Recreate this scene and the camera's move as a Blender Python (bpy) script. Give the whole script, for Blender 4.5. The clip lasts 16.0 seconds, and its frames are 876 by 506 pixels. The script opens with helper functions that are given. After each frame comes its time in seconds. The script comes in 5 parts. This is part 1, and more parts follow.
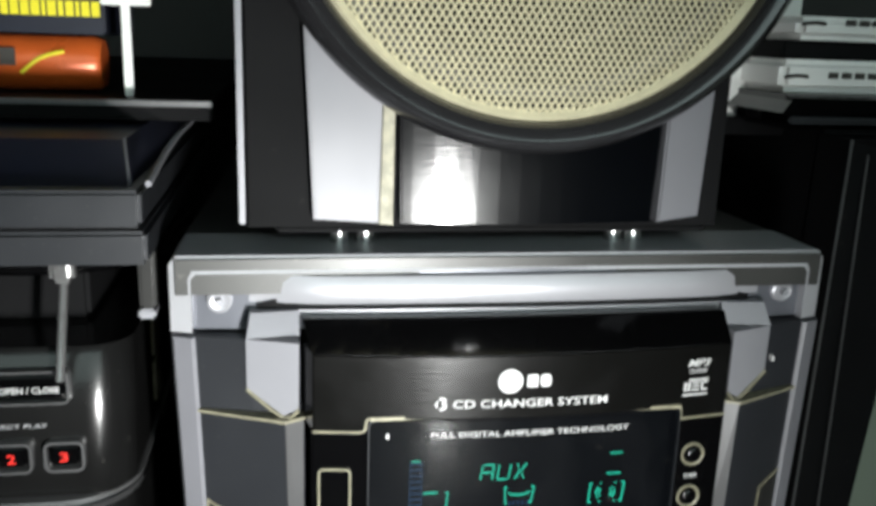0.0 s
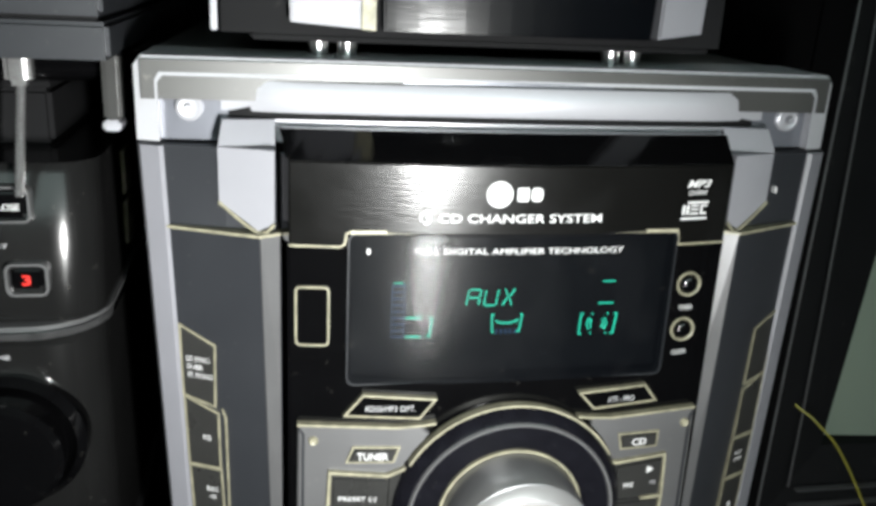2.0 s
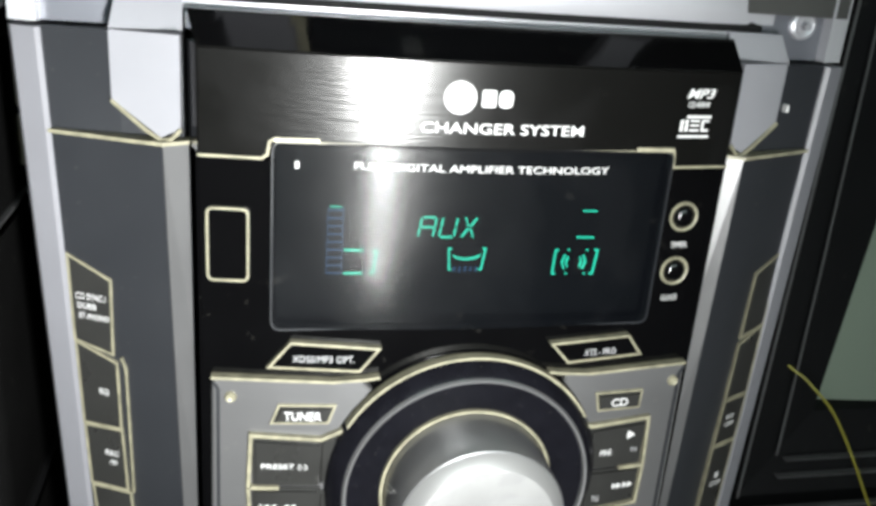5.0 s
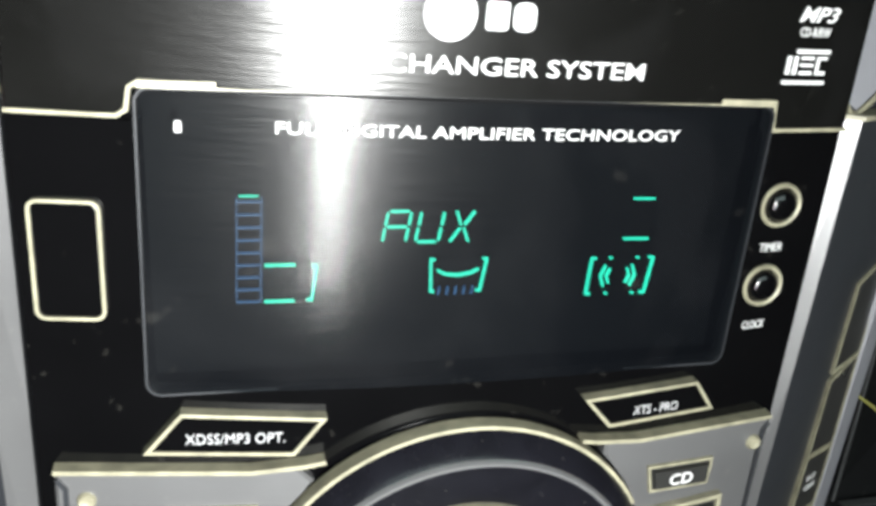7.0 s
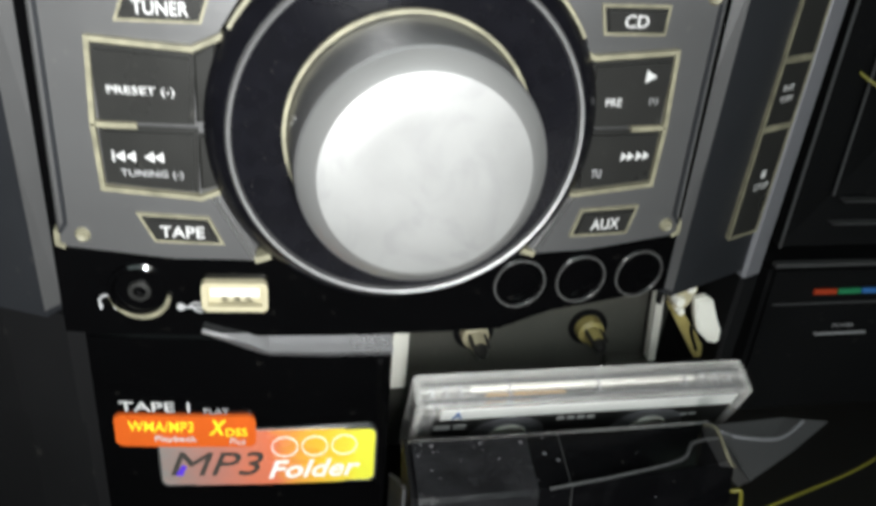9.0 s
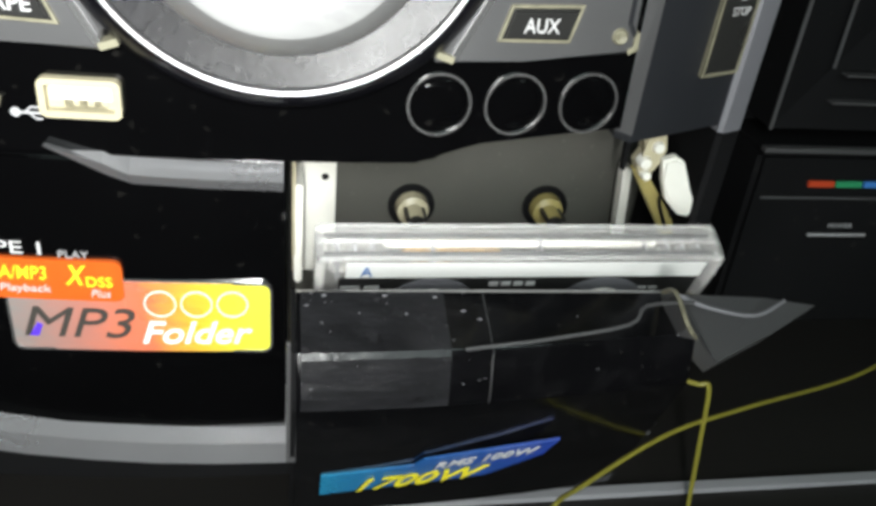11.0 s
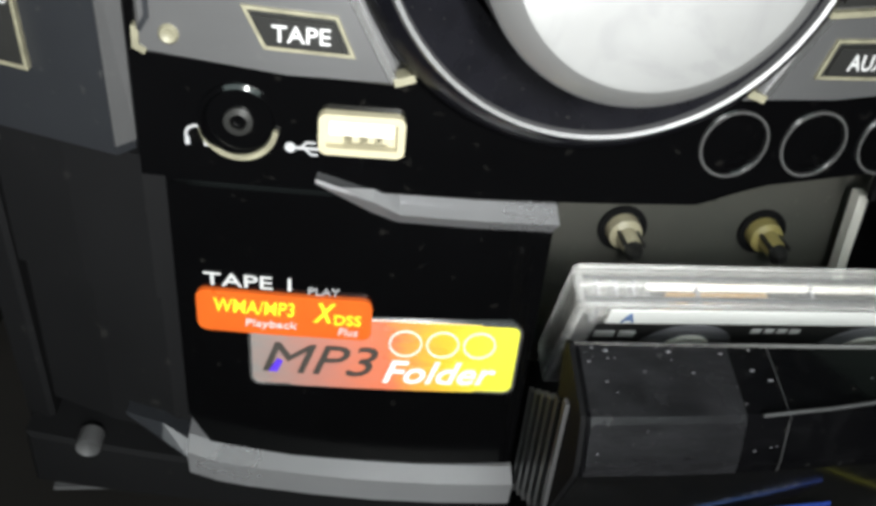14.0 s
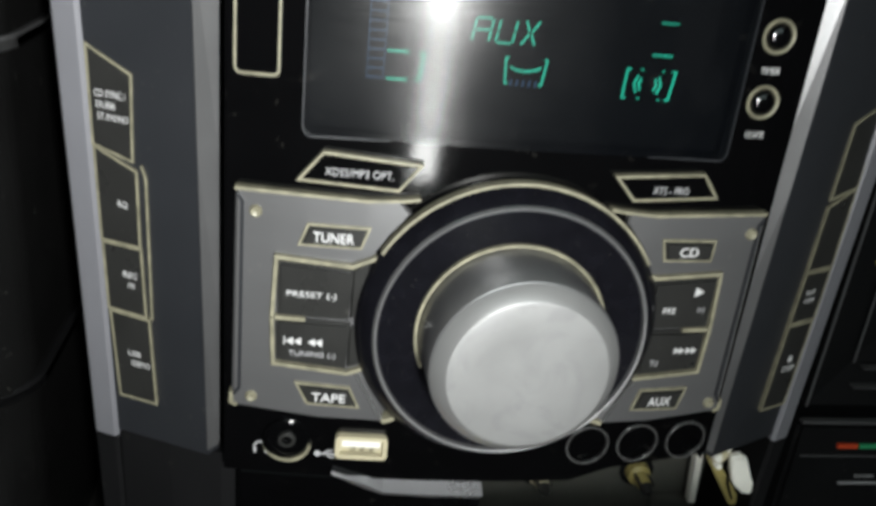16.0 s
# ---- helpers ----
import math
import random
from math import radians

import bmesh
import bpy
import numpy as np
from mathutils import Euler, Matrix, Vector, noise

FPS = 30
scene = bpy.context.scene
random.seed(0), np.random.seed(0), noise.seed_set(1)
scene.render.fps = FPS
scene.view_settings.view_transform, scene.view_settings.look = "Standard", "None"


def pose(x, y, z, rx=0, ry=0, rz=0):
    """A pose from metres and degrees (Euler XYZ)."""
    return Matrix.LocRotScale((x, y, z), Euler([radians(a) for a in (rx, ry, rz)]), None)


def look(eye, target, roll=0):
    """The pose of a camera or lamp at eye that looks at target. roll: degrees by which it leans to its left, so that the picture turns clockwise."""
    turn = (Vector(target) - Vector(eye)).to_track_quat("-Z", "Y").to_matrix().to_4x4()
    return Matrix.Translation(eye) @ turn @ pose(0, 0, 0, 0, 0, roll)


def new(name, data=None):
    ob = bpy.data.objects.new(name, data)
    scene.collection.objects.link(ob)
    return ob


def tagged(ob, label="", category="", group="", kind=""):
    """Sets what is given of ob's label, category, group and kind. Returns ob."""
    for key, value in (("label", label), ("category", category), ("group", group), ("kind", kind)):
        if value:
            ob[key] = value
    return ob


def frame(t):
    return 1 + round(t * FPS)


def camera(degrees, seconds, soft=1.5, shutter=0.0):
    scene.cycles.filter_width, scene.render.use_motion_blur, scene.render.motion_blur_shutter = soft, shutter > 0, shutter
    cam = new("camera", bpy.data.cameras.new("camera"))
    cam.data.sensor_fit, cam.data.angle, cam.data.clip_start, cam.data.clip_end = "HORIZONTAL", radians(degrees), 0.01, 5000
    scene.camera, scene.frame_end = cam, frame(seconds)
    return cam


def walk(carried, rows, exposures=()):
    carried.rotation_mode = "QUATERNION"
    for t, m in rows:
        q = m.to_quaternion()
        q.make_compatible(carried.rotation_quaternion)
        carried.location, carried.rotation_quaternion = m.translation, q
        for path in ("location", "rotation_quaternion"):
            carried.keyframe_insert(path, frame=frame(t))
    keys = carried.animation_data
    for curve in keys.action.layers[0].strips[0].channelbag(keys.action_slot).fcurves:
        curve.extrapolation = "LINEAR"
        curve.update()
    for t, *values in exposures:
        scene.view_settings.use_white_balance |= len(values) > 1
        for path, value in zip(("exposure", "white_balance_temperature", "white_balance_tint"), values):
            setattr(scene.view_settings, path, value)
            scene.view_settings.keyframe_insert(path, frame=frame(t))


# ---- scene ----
cam = camera(53.9, 16.0, soft=3.5, shutter=0.4)
PATH = [
    (0, (-0.085, -0.27, 0.345), (0.26, 1.637, -0.148), 2.0),
    (0.5, (-0.092, -0.275, 0.332), (0.278, 1.612, -0.216), 2.6),
    (1, (-0.092, -0.27, 0.315), (0.285, 1.606, -0.266), 2.6),
    (1.5, (-0.085, -0.266, 0.304), (0.298, 1.603, -0.294), 3.0),
    (2, (-0.081, -0.265, 0.297), (0.288, 1.6, -0.322), 2.9),
    (2.5, (-0.078, -0.263, 0.291), (0.264, 1.61, -0.318), 3.0),
    (3, (-0.075, -0.25, 0.283), (0.279, 1.609, -0.365), 2.9),
    (3.5, (-0.068, -0.251, 0.276), (0.315, 1.592, -0.401), 3.5),
    (4, (-0.07, -0.254, 0.276), (0.315, 1.591, -0.395), 4.5),
    (6.5, (-0.052, -0.144, 0.246), (0.468, 1.648, -0.476), 4.6),
    (7, (-0.048, -0.137, 0.242), (0.481, 1.656, -0.469), 4.9),
    (7.5, (-0.035, -0.143, 0.242), (0.399, 1.636, -0.562), 3.5),
    (8, (-0.031, -0.163, 0.227), (0.338, 1.598, -0.646), 2.8),
    (8.5, (-0.032, -0.175, 0.204), (0.344, 1.552, -0.731), 3.8),
    (9, (-0.028, -0.178, 0.178), (0.352, 1.531, -0.79), 4.9),
    (9.5, (-0.014, -0.18, 0.159), (0.35, 1.521, -0.827), 5.0),
    (10, (-0.007, -0.186, 0.145), (0.342, 1.523, -0.833), 5.6),
    (12.5, (0.007, -0.127, 0.128), (0.396, 1.497, -0.973), 7.3),
    (13, (0.003, -0.132, 0.131), (0.397, 1.49, -0.971), 7.4),
    (13.5, (-0.022, -0.132, 0.131), (0.273, 1.497, -0.991), 5.9),
    (14, (-0.042, -0.14, 0.134), (0.207, 1.516, -0.958), 5.9),
    (14.5, (-0.046, -0.15, 0.147), (0.224, 1.536, -0.895), 6.0),
    (15, (-0.055, -0.172, 0.178), (0.272, 1.563, -0.761), 6.6),
    (15.5, (-0.062, -0.191, 0.2), (0.292, 1.586, -0.646), 6.8),
    (16, (-0.056, -0.212, 0.223), (0.251, 1.6, -0.565), 6.2),
]
STOPS = [(0, 0.0), (0.5, 0.0), (1.5, 0.25), (2, 0.35), (3.5, 0.45), (4.2, 0.45), (6.5, 0.78), (7, 0.8), (7.5, 0.8), (8, 0.4), (9, 0.1), (9.5, 0.15), (10, 0.33), (12.5, 0.7), (13, 0.7), (14, 0.45), (14.5, 0.3), (15, -0.1), (16, -0.36)]
walk(cam, [(t, look(eye, target, roll)) for t, eye, target, roll in PATH], STOPS)

# ---- light: two fixed lamps for one narrow hand torch beside the camera, and a dim room ----
world = bpy.data.worlds.new("room_dark")
scene.world = world
world.use_nodes = True
world.node_tree.nodes["Background"].inputs[0].default_value = (0.75, 0.95, 0.92, 1)
world.node_tree.nodes["Background"].inputs[1].default_value = 2.2


def torch(width, height, watts, eye, target):
    lamp = bpy.data.lights.new("torch", "AREA")
    lamp.shape, lamp.size, lamp.size_y, lamp.energy, lamp.color = "RECTANGLE", width, height, watts, (0.985, 1.0, 0.98)
    lamp.spread = radians(92)
    ob = new("torch", lamp)
    ob.matrix_world = look(eye, target)
    tagged(ob, "fixed white lamp standing in for the hand torch, lighting the hi-fi from the front", "lamp")


torch(0.014, 0.050, 0.84, (-0.016, -0.30, 0.205), (-0.120, 0.0, 0.210))
# added second lamp: a tall strip for the long streaks and the lower front
torch(0.024, 0.220, 0.30, (-0.012, -0.302, 0.150), (0.030, 0.0, 0.085))


# ---- materials ----
def mat(name, color, rough=0.4, metal=0.0, vary=0.12, scale=60.0, bump=0.0, bump_scale=300.0, stretch=(1, 1, 1),
        coat=0.0, rough_vary=0.1, spots=0.0, stains=0.0, spec=0.5):
    m = bpy.data.materials.new(name)
    m.use_nodes = True
    nt = m.node_tree
    b = nt.nodes["Principled BSDF"]
    b.inputs["Metallic"].default_value = metal
    b.inputs["Coat Weight"].default_value = coat
    b.inputs["Specular IOR Level"].default_value = spec
    b.inputs["Coat Roughness"].default_value = 0.06
    tc = nt.nodes.new("ShaderNodeTexCoord")
    mp = nt.nodes.new("ShaderNodeMapping")
    mp.inputs["Scale"].default_value = stretch
    nt.links.new(tc.outputs["Object"], mp.inputs[0])
    n1 = nt.nodes.new("ShaderNodeTexNoise")
    n1.inputs["Scale"].default_value, n1.inputs["Detail"].default_value = scale, 6
    nt.links.new(mp.outputs[0], n1.inputs["Vector"])
    ramp = nt.nodes.new("ShaderNodeMix")
    ramp.data_type = "RGBA"
    c = Vector(color[:3])
    ramp.inputs[6].default_value = (*(c * (1 - vary)), 1)
    ramp.inputs[7].default_value = (*[min(1, v * (1 + vary)) for v in c], 1)
    nt.links.new(n1.outputs["Fac"], ramp.inputs[0])
    out = ramp.outputs[2]
    if spots:
        n3 = nt.nodes.new("ShaderNodeTexNoise")
        n3.inputs["Scale"].default_value, n3.inputs["Detail"].default_value = scale * 7, 2
        nt.links.new(tc.outputs["Object"], n3.inputs["Vector"])
        cr = nt.nodes.new("ShaderNodeValToRGB")
        cr.color_ramp.elements[0].position, cr.color_ramp.elements[1].position = 0.68, 0.76
        nt.links.new(n3.outputs["Fac"], cr.inputs[0])
        mx = nt.nodes.new("ShaderNodeMix")
        mx.data_type = "RGBA"
        mul = nt.nodes.new("ShaderNodeMath")
        mul.operation = "MULTIPLY"
        mul.inputs[1].default_value = spots
        nt.links.new(cr.outputs[0], mul.inputs[0])
        nt.links.new(mul.outputs[0], mx.inputs[0])
        nt.links.new(out, mx.inputs[6])
        mx.inputs[7].default_value = (0.45, 0.43, 0.38, 1)
        out = mx.outputs[2]
    if stains:
        n4 = nt.nodes.new("ShaderNodeTexNoise")
        n4.inputs["Scale"].default_value, n4.inputs["Detail"].default_value, n4.inputs["Distortion"].default_value = scale, 9, 1.5
        nt.links.new(tc.outputs["Object"], n4.inputs["Vector"])
        c4 = nt.nodes.new("ShaderNodeValToRGB")
        c4.color_ramp.elements[0].position, c4.color_ramp.elements[1].position = 0.50, 0.62
        nt.links.new(n4.outputs["Fac"], c4.inputs[0])
        m4 = nt.nodes.new("ShaderNodeMix")
        m4.data_type = "RGBA"
        k4 = nt.nodes.new("ShaderNodeMath")
        k4.operation = "MULTIPLY"
        k4.inputs[1].default_value = stains
        nt.links.new(c4.outputs[0], k4.inputs[0])
        nt.links.new(k4.outputs[0], m4.inputs[0])
        nt.links.new(out, m4.inputs[6])
        m4.inputs[7].default_value = (0.22, 0.22, 0.23, 1)
        out = m4.outputs[2]
    nt.links.new(out, b.inputs["Base Color"])
    mr = nt.nodes.new("ShaderNodeMapRange")
    mr.inputs["To Min"].default_value, mr.inputs["To Max"].default_value = max(0.02, rough - rough_vary), min(1, rough + rough_vary)
    n2 = nt.nodes.new("ShaderNodeTexNoise")
    n2.inputs["Scale"].default_value, n2.inputs["Detail"].default_value = scale * 0.6, 5
    nt.links.new(tc.outputs["Object"], n2.inputs["Vector"])
    nt.links.new(n2.outputs["Fac"], mr.inputs["Value"])
    nt.links.new(mr.outputs[0], b.inputs["Roughness"])
    if bump:
        nb = nt.nodes.new("ShaderNodeTexNoise")
        nb.inputs["Scale"].default_value, nb.inputs["Detail"].default_value = bump_scale, 4
        nt.links.new(mp.outputs[0], nb.inputs["Vector"])
        bp = nt.nodes.new("ShaderNodeBump")
        bp.inputs["Strength"].default_value, bp.inputs["Distance"].default_value = bump, 0.0005
        nt.links.new(nb.outputs["Fac"], bp.inputs["Height"])
        nt.links.new(bp.outputs[0], b.inputs["Normal"])
    return m


def glow(name, color, strength):
    m = bpy.data.materials.new(name)
    m.use_nodes = True
    b = m.node_tree.nodes["Principled BSDF"]
    b.inputs["Base Color"].default_value = (*[v * 0.3 for v in color], 1)
    b.inputs["Emission Color"].default_value = (*color, 1)
    b.inputs["Emission Strength"].default_value = strength
    return m


def bands(name, stops, rough=0.3, metal=0.0):
    """A printed foil whose colour runs along the thing's length."""
    m = mat(name, (0.5, 0.5, 0.5), rough, metal)
    nt = m.node_tree
    b = nt.nodes["Principled BSDF"]
    tc = nt.nodes.new("ShaderNodeTexCoord")
    sep = nt.nodes.new("ShaderNodeSeparateXYZ")
    nt.links.new(tc.outputs["Generated"], sep.inputs[0])
    nz = nt.nodes.new("ShaderNodeTexNoise")
    nz.inputs["Scale"].default_value = 9
    nt.links.new(tc.outputs["Generated"], nz.inputs["Vector"])
    add = nt.nodes.new("ShaderNodeMath")
    add.operation = "MULTIPLY_ADD"
    add.inputs[1].default_value, add.inputs[2].default_value = 0.16, -0.08
    nt.links.new(nz.outputs["Fac"], add.inputs[0])
    add2 = nt.nodes.new("ShaderNodeMath")
    nt.links.new(sep.outputs[0], add2.inputs[0])
    nt.links.new(add.outputs[0], add2.inputs[1])
    cr = nt.nodes.new("ShaderNodeValToRGB")
    while len(cr.color_ramp.elements) < len(stops):
        cr.color_ramp.elements.new(0.5)
    for e, (p, c) in zip(cr.color_ramp.elements, stops):
        e.position, e.color = p, (*c, 1)
    nt.links.new(add2.outputs[0], cr.inputs[0])
    nt.links.new(cr.outputs[0], b.inputs["Base Color"])
    return m


LID = mat("hairline_black_gloss", (0.0030, 0.0030, 0.0028), 0.22, 0, 0.3, 40, 0.14, 1400, (0.03, 1, 1), coat=0.03, rough_vary=0.10, spots=0.01, stains=0.006, spec=0.27)
GLOSS = mat("gloss_black_plastic", (0.0016, 0.0016, 0.0018), 0.09, 0, 0.3, 45, 0.03, 500, coat=0.1, rough_vary=0.04, spots=0.015, spec=0.4)
DISP = mat("smoked_display_window", (0.0013, 0.0016, 0.0022), 0.17, 0, 0.4, 20, 0.08, 900, (0.05, 1, 1), coat=0.08, rough_vary=0.13, spots=0.012, spec=0.4)
CHEEK = mat("satin_grey_paint", (0.15, 0.15, 0.165), 0.46, 0.1, 0.12, 30, 0.03, 1500)
PLAYER = mat("worn_black_housing", (0.006, 0.006, 0.006), 0.22, 0, 0.3, 40, 0.04, 500, coat=0.1, rough_vary=0.08, spots=0.03, spec=0.35)
GREY = mat("dark_grey_paint", (0.021, 0.0225, 0.026), 0.40, 0.25, 0.12, 70, 0.04, 1500, spots=0.04)
SILVER = mat("silver_grey_paint", (0.23, 0.23, 0.25), 0.42, 0.2, 0.08, 60, 0.03, 1500, spots=0.05)
BAR = mat("silver_paint_and_sheen", (0.36, 0.36, 0.385), 0.36, 0.35, 0.06, 50, 0.03, 1500)
PLATE = mat("brushed_grey_plate", (0.15, 0.15, 0.153), 0.34, 0.6, 0.12, 60, 0.06, 900, (0.08, 1, 1), spots=0.05)
KEY = mat("worn_dark_key", (0.024, 0.024, 0.023), 0.3, 0.2, 0.25, 80, 0.03, 900, spots=0.05)
EDGE = mat("worn_edge_cream", (0.205, 0.193, 0.135), 0.5, 0.1, 0.7, 260, 0.05, 900)
BEVEL = mat("turned_aluminium", (0.30, 0.30, 0.30), 0.40, 0.6, 0.1, 60, 0.05, 700)
KNOB = mat("spun_aluminium_face", (0.34, 0.34, 0.34), 0.38, 0.55, 0.17, 70, 0.04, 900, rough_vary=0.14, stains=0.22)
KNOBS = mat("knob_side_metal", (0.24, 0.24, 0.245), 0.34, 0.7, 0.1, 60, 0.08, 700, (1, 1, 1))
CHROME = mat("dull_chrome", (0.55, 0.55, 0.55), 0.22, 0.9, 0.1, 90)
ANNULUS = mat("dusty_gloss_black", (0.0045, 0.0045, 0.0062), 0.22, 0, 0.5, 160, 0.06, 700, coat=0.05, rough_vary=0.10, spots=0.03, spec=0.16)
INK = mat("white_print", (0.52, 0.52, 0.52), 0.5, 0, 0.06, 900)
GINK = mat("grey_print", (0.35, 0.35, 0.36), 0.5, 0, 0.1, 900)
BARM = mat("polished_silver_bar", (0.55, 0.55, 0.57), 0.30, 0.75, 0.1, 50, 0.03, 900, spots=0.03)
DOORM = mat("smeared_black_gloss", (0.003, 0.003, 0.0035), 0.13, 0, 0.4, 90, 0.12, 260, coat=0.2, rough_vary=0.10, spots=0.05, stains=0.008)
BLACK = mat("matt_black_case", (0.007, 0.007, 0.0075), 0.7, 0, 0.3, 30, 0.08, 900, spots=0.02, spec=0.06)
TOPM = mat("dusty_black_steel", (0.045, 0.045, 0.043), 0.42, 0.2, 0.5, 25, 0.05, 700, spots=0.15)
CREAM = mat("cream_plastic", (0.42, 0.38, 0.26), 0.45, 0, 0.2, 150, 0.05, 600)
WHITEP = mat("white_plastic", (0.75, 0.74, 0.68), 0.45, 0, 0.12, 120, 0.05, 600)
FRAME = mat("pale_silver_paint", (0.36, 0.36, 0.38), 0.40, 0.2, 0.08, 60, 0.03, 1500, spots=0.04)
SHEEN = mat("streaked_sheen", (0.030, 0.030, 0.033), 0.24, 0, 0.75, 170, 0.6, 420, (0.5, 1, 1.4), coat=0.3, rough_vary=0.14, spots=0.06)
STEEL = mat("grey_steel_plate", (0.112, 0.11, 0.097), 0.42, 0.4, 0.15, 60, 0.04, 700, spots=0.1)
VFD = glow("display_green", (0.02, 0.70, 0.46), 2.7)
VFDB = glow("display_blue", (0.02, 0.16, 0.42), 0.45)
RED = glow("red_key_light", (0.9, 0.03, 0.02), 0.9)
ORANGE = mat("orange_foil", (0.58, 0.10, 0.013), 0.3, 0, 0.12, 200, spots=0.04)
FOIL = bands("rainbow_foil", [(0.0, (0.22, 0.2, 0.19)), (0.28, (0.42, 0.17, 0.13)), (0.5, (0.62, 0.16, 0.08)), (0.72, (0.75, 0.42, 0.04)), (0.95, (0.75, 0.74, 0.06))])
BLUEF = bands("blue_foil", [(0.0, (0.02, 0.22, 0.4)), (0.4, (0.02, 0.1, 0.3)), (1.0, (0.02, 0.05, 0.3))])
YELLOW = mat("yellow_print", (0.85, 0.75, 0.03), 0.4, 0, 0.08, 300)
PURPLE = mat("violet_painted_glint", (0.12, 0.05, 0.7), 0.35, 0.2, 0.3, 200)
DINK = mat("dark_print", (0.05, 0.045, 0.04), 0.35, 0, 0.2, 300)
OLIVE = mat("yellowed_plastic", (0.30, 0.25, 0.09), 0.45, 0, 0.3, 150, 0.05, 600)
TAPEB = mat("brown_tape_pack", (0.35, 0.2, 0.06), 0.4, 0, 0.2, 300)
RING = mat("gloss_black_metal_ring", (0.030, 0.030, 0.032), 0.17, 0.4, 0.2, 40, 0.03, 500, coat=0.4, rough_vary=0.08)
MESHM = mat("cream_wire_grille", (0.68, 0.63, 0.44), 0.45, 0.2, 0.2, 200)
CONE = mat("speaker_cone_grey", (0.10, 0.10, 0.10), 0.5, 0, 0.2, 80)
RUBBER = mat("black_rubber", (0.015, 0.015, 0.015), 0.5, 0, 0.2, 80)
HEADM = mat("metallic_grey_paint", (0.13, 0.135, 0.155), 0.32, 0.4, 0.08, 50, 0.03, 1500, spots=0.03)
TUBE = mat("black_display_tube", (0.0012, 0.0013, 0.0016), 0.6, 0, 0.3, 30, spec=0.05)
SCREEN = mat("unlit_picture_tube", (0.17, 0.205, 0.165), 0.12, 0, 0.05, 10, rough_vary=0.04)
WIREY = mat("yellow_cable_sheath", (0.22, 0.20, 0.03), 0.4, 0, 0.15, 100)
WALL = mat("dull_wall_paint", (0.07, 0.07, 0.067), 0.8, 0, 0.3, 6, 0.2, 80)
WOOD = mat("dark_wood", (0.010, 0.009, 0.008), 0.5, 0, 0.4, 12, 0.1, 90, (1, 8, 8))
CAN = mat("orange_can_paint", (0.6, 0.11, 0.02), 0.3, 0.2, 0.3, 60)
NAVY = mat("navy_card", (0.006, 0.008, 0.020), 0.5, 0, 0.2, 60)
PAPER = mat("white_card", (0.82, 0.82, 0.8), 0.6, 0, 0.08, 60, 0.1, 90)

PANE = mat("smoked_window", (0.0013, 0.0016, 0.0022), 0.17, 0, 0.4, 20, 0.08, 900, (0.05, 1, 1), coat=0.08, rough_vary=0.13, spots=0.012, stains=0.006, spec=0.36)
_nt = PANE.node_tree
_see = _nt.nodes.new("ShaderNodeBsdfTransparent")
_see.inputs[0].default_value = (0.25, 0.28, 0.28, 1)
_sum = _nt.nodes.new("ShaderNodeAddShader")
_nt.links.new(_nt.nodes["Principled BSDF"].outputs[0], _sum.inputs[0])
_nt.links.new(_see.outputs[0], _sum.inputs[1])
_nt.links.new(_sum.outputs[0], _nt.nodes["Material Output"].inputs[0])

SEE = bpy.data.materials.new("clear_inner_side")
SEE.use_nodes = True
_in = SEE.node_tree.nodes.new("ShaderNodeBsdfTransparent")
SEE.node_tree.links.new(_in.outputs[0], SEE.node_tree.nodes["Material Output"].inputs[0])

CLEAR = bpy.data.materials.new("clear_polystyrene")
CLEAR.use_nodes = True
_b = CLEAR.node_tree.nodes["Principled BSDF"]
_b.inputs["Base Color"].default_value = (0.95, 0.95, 0.94, 1)
_b.inputs["Transmission Weight"].default_value = 0.9
_b.inputs["Roughness"].default_value = 0.05
_b.inputs["IOR"].default_value = 1.45


# ---- mesh helpers ----
def hang(ob, parent):
    """Makes ob a part of parent where it stands."""
    if parent is not None:
        ob.parent = parent
        if parent.data is None:
            ob.matrix_parent_inverse = Matrix.Translation(-parent.location)


def part(name, bm, material, parent=None, label=""):
    me = bpy.data.meshes.new(name)
    bmesh.ops.recalc_face_normals(bm, faces=bm.faces[:])
    bm.to_mesh(me)
    bm.free()
    me.materials.append(material)
    for p in me.polygons:
        p.use_smooth = False
    ob = new(name, me)
    hang(ob, parent)
    if label:
        tagged(ob, label)
    return ob


def smooth(ob, angle=35):
    me = ob.data
    for p in me.polygons:
        p.use_smooth = True
    bm = bmesh.new()
    bm.from_mesh(me)
    for e in bm.edges:
        if len(e.link_faces) == 2:
            e.smooth = e.calc_face_angle(0) < radians(angle)
    bm.to_mesh(me)
    bm.free()
    return ob


def thing(name, label, category, at=(0, 0, 0), group="", kind=""):
    ob = new(name)
    ob.empty_display_size = 0.02
    ob.location = at
    return tagged(ob, label, category, group, kind)


def sag(x):
    """The hi-fi's front bows back a little towards its sides."""
    return x * x


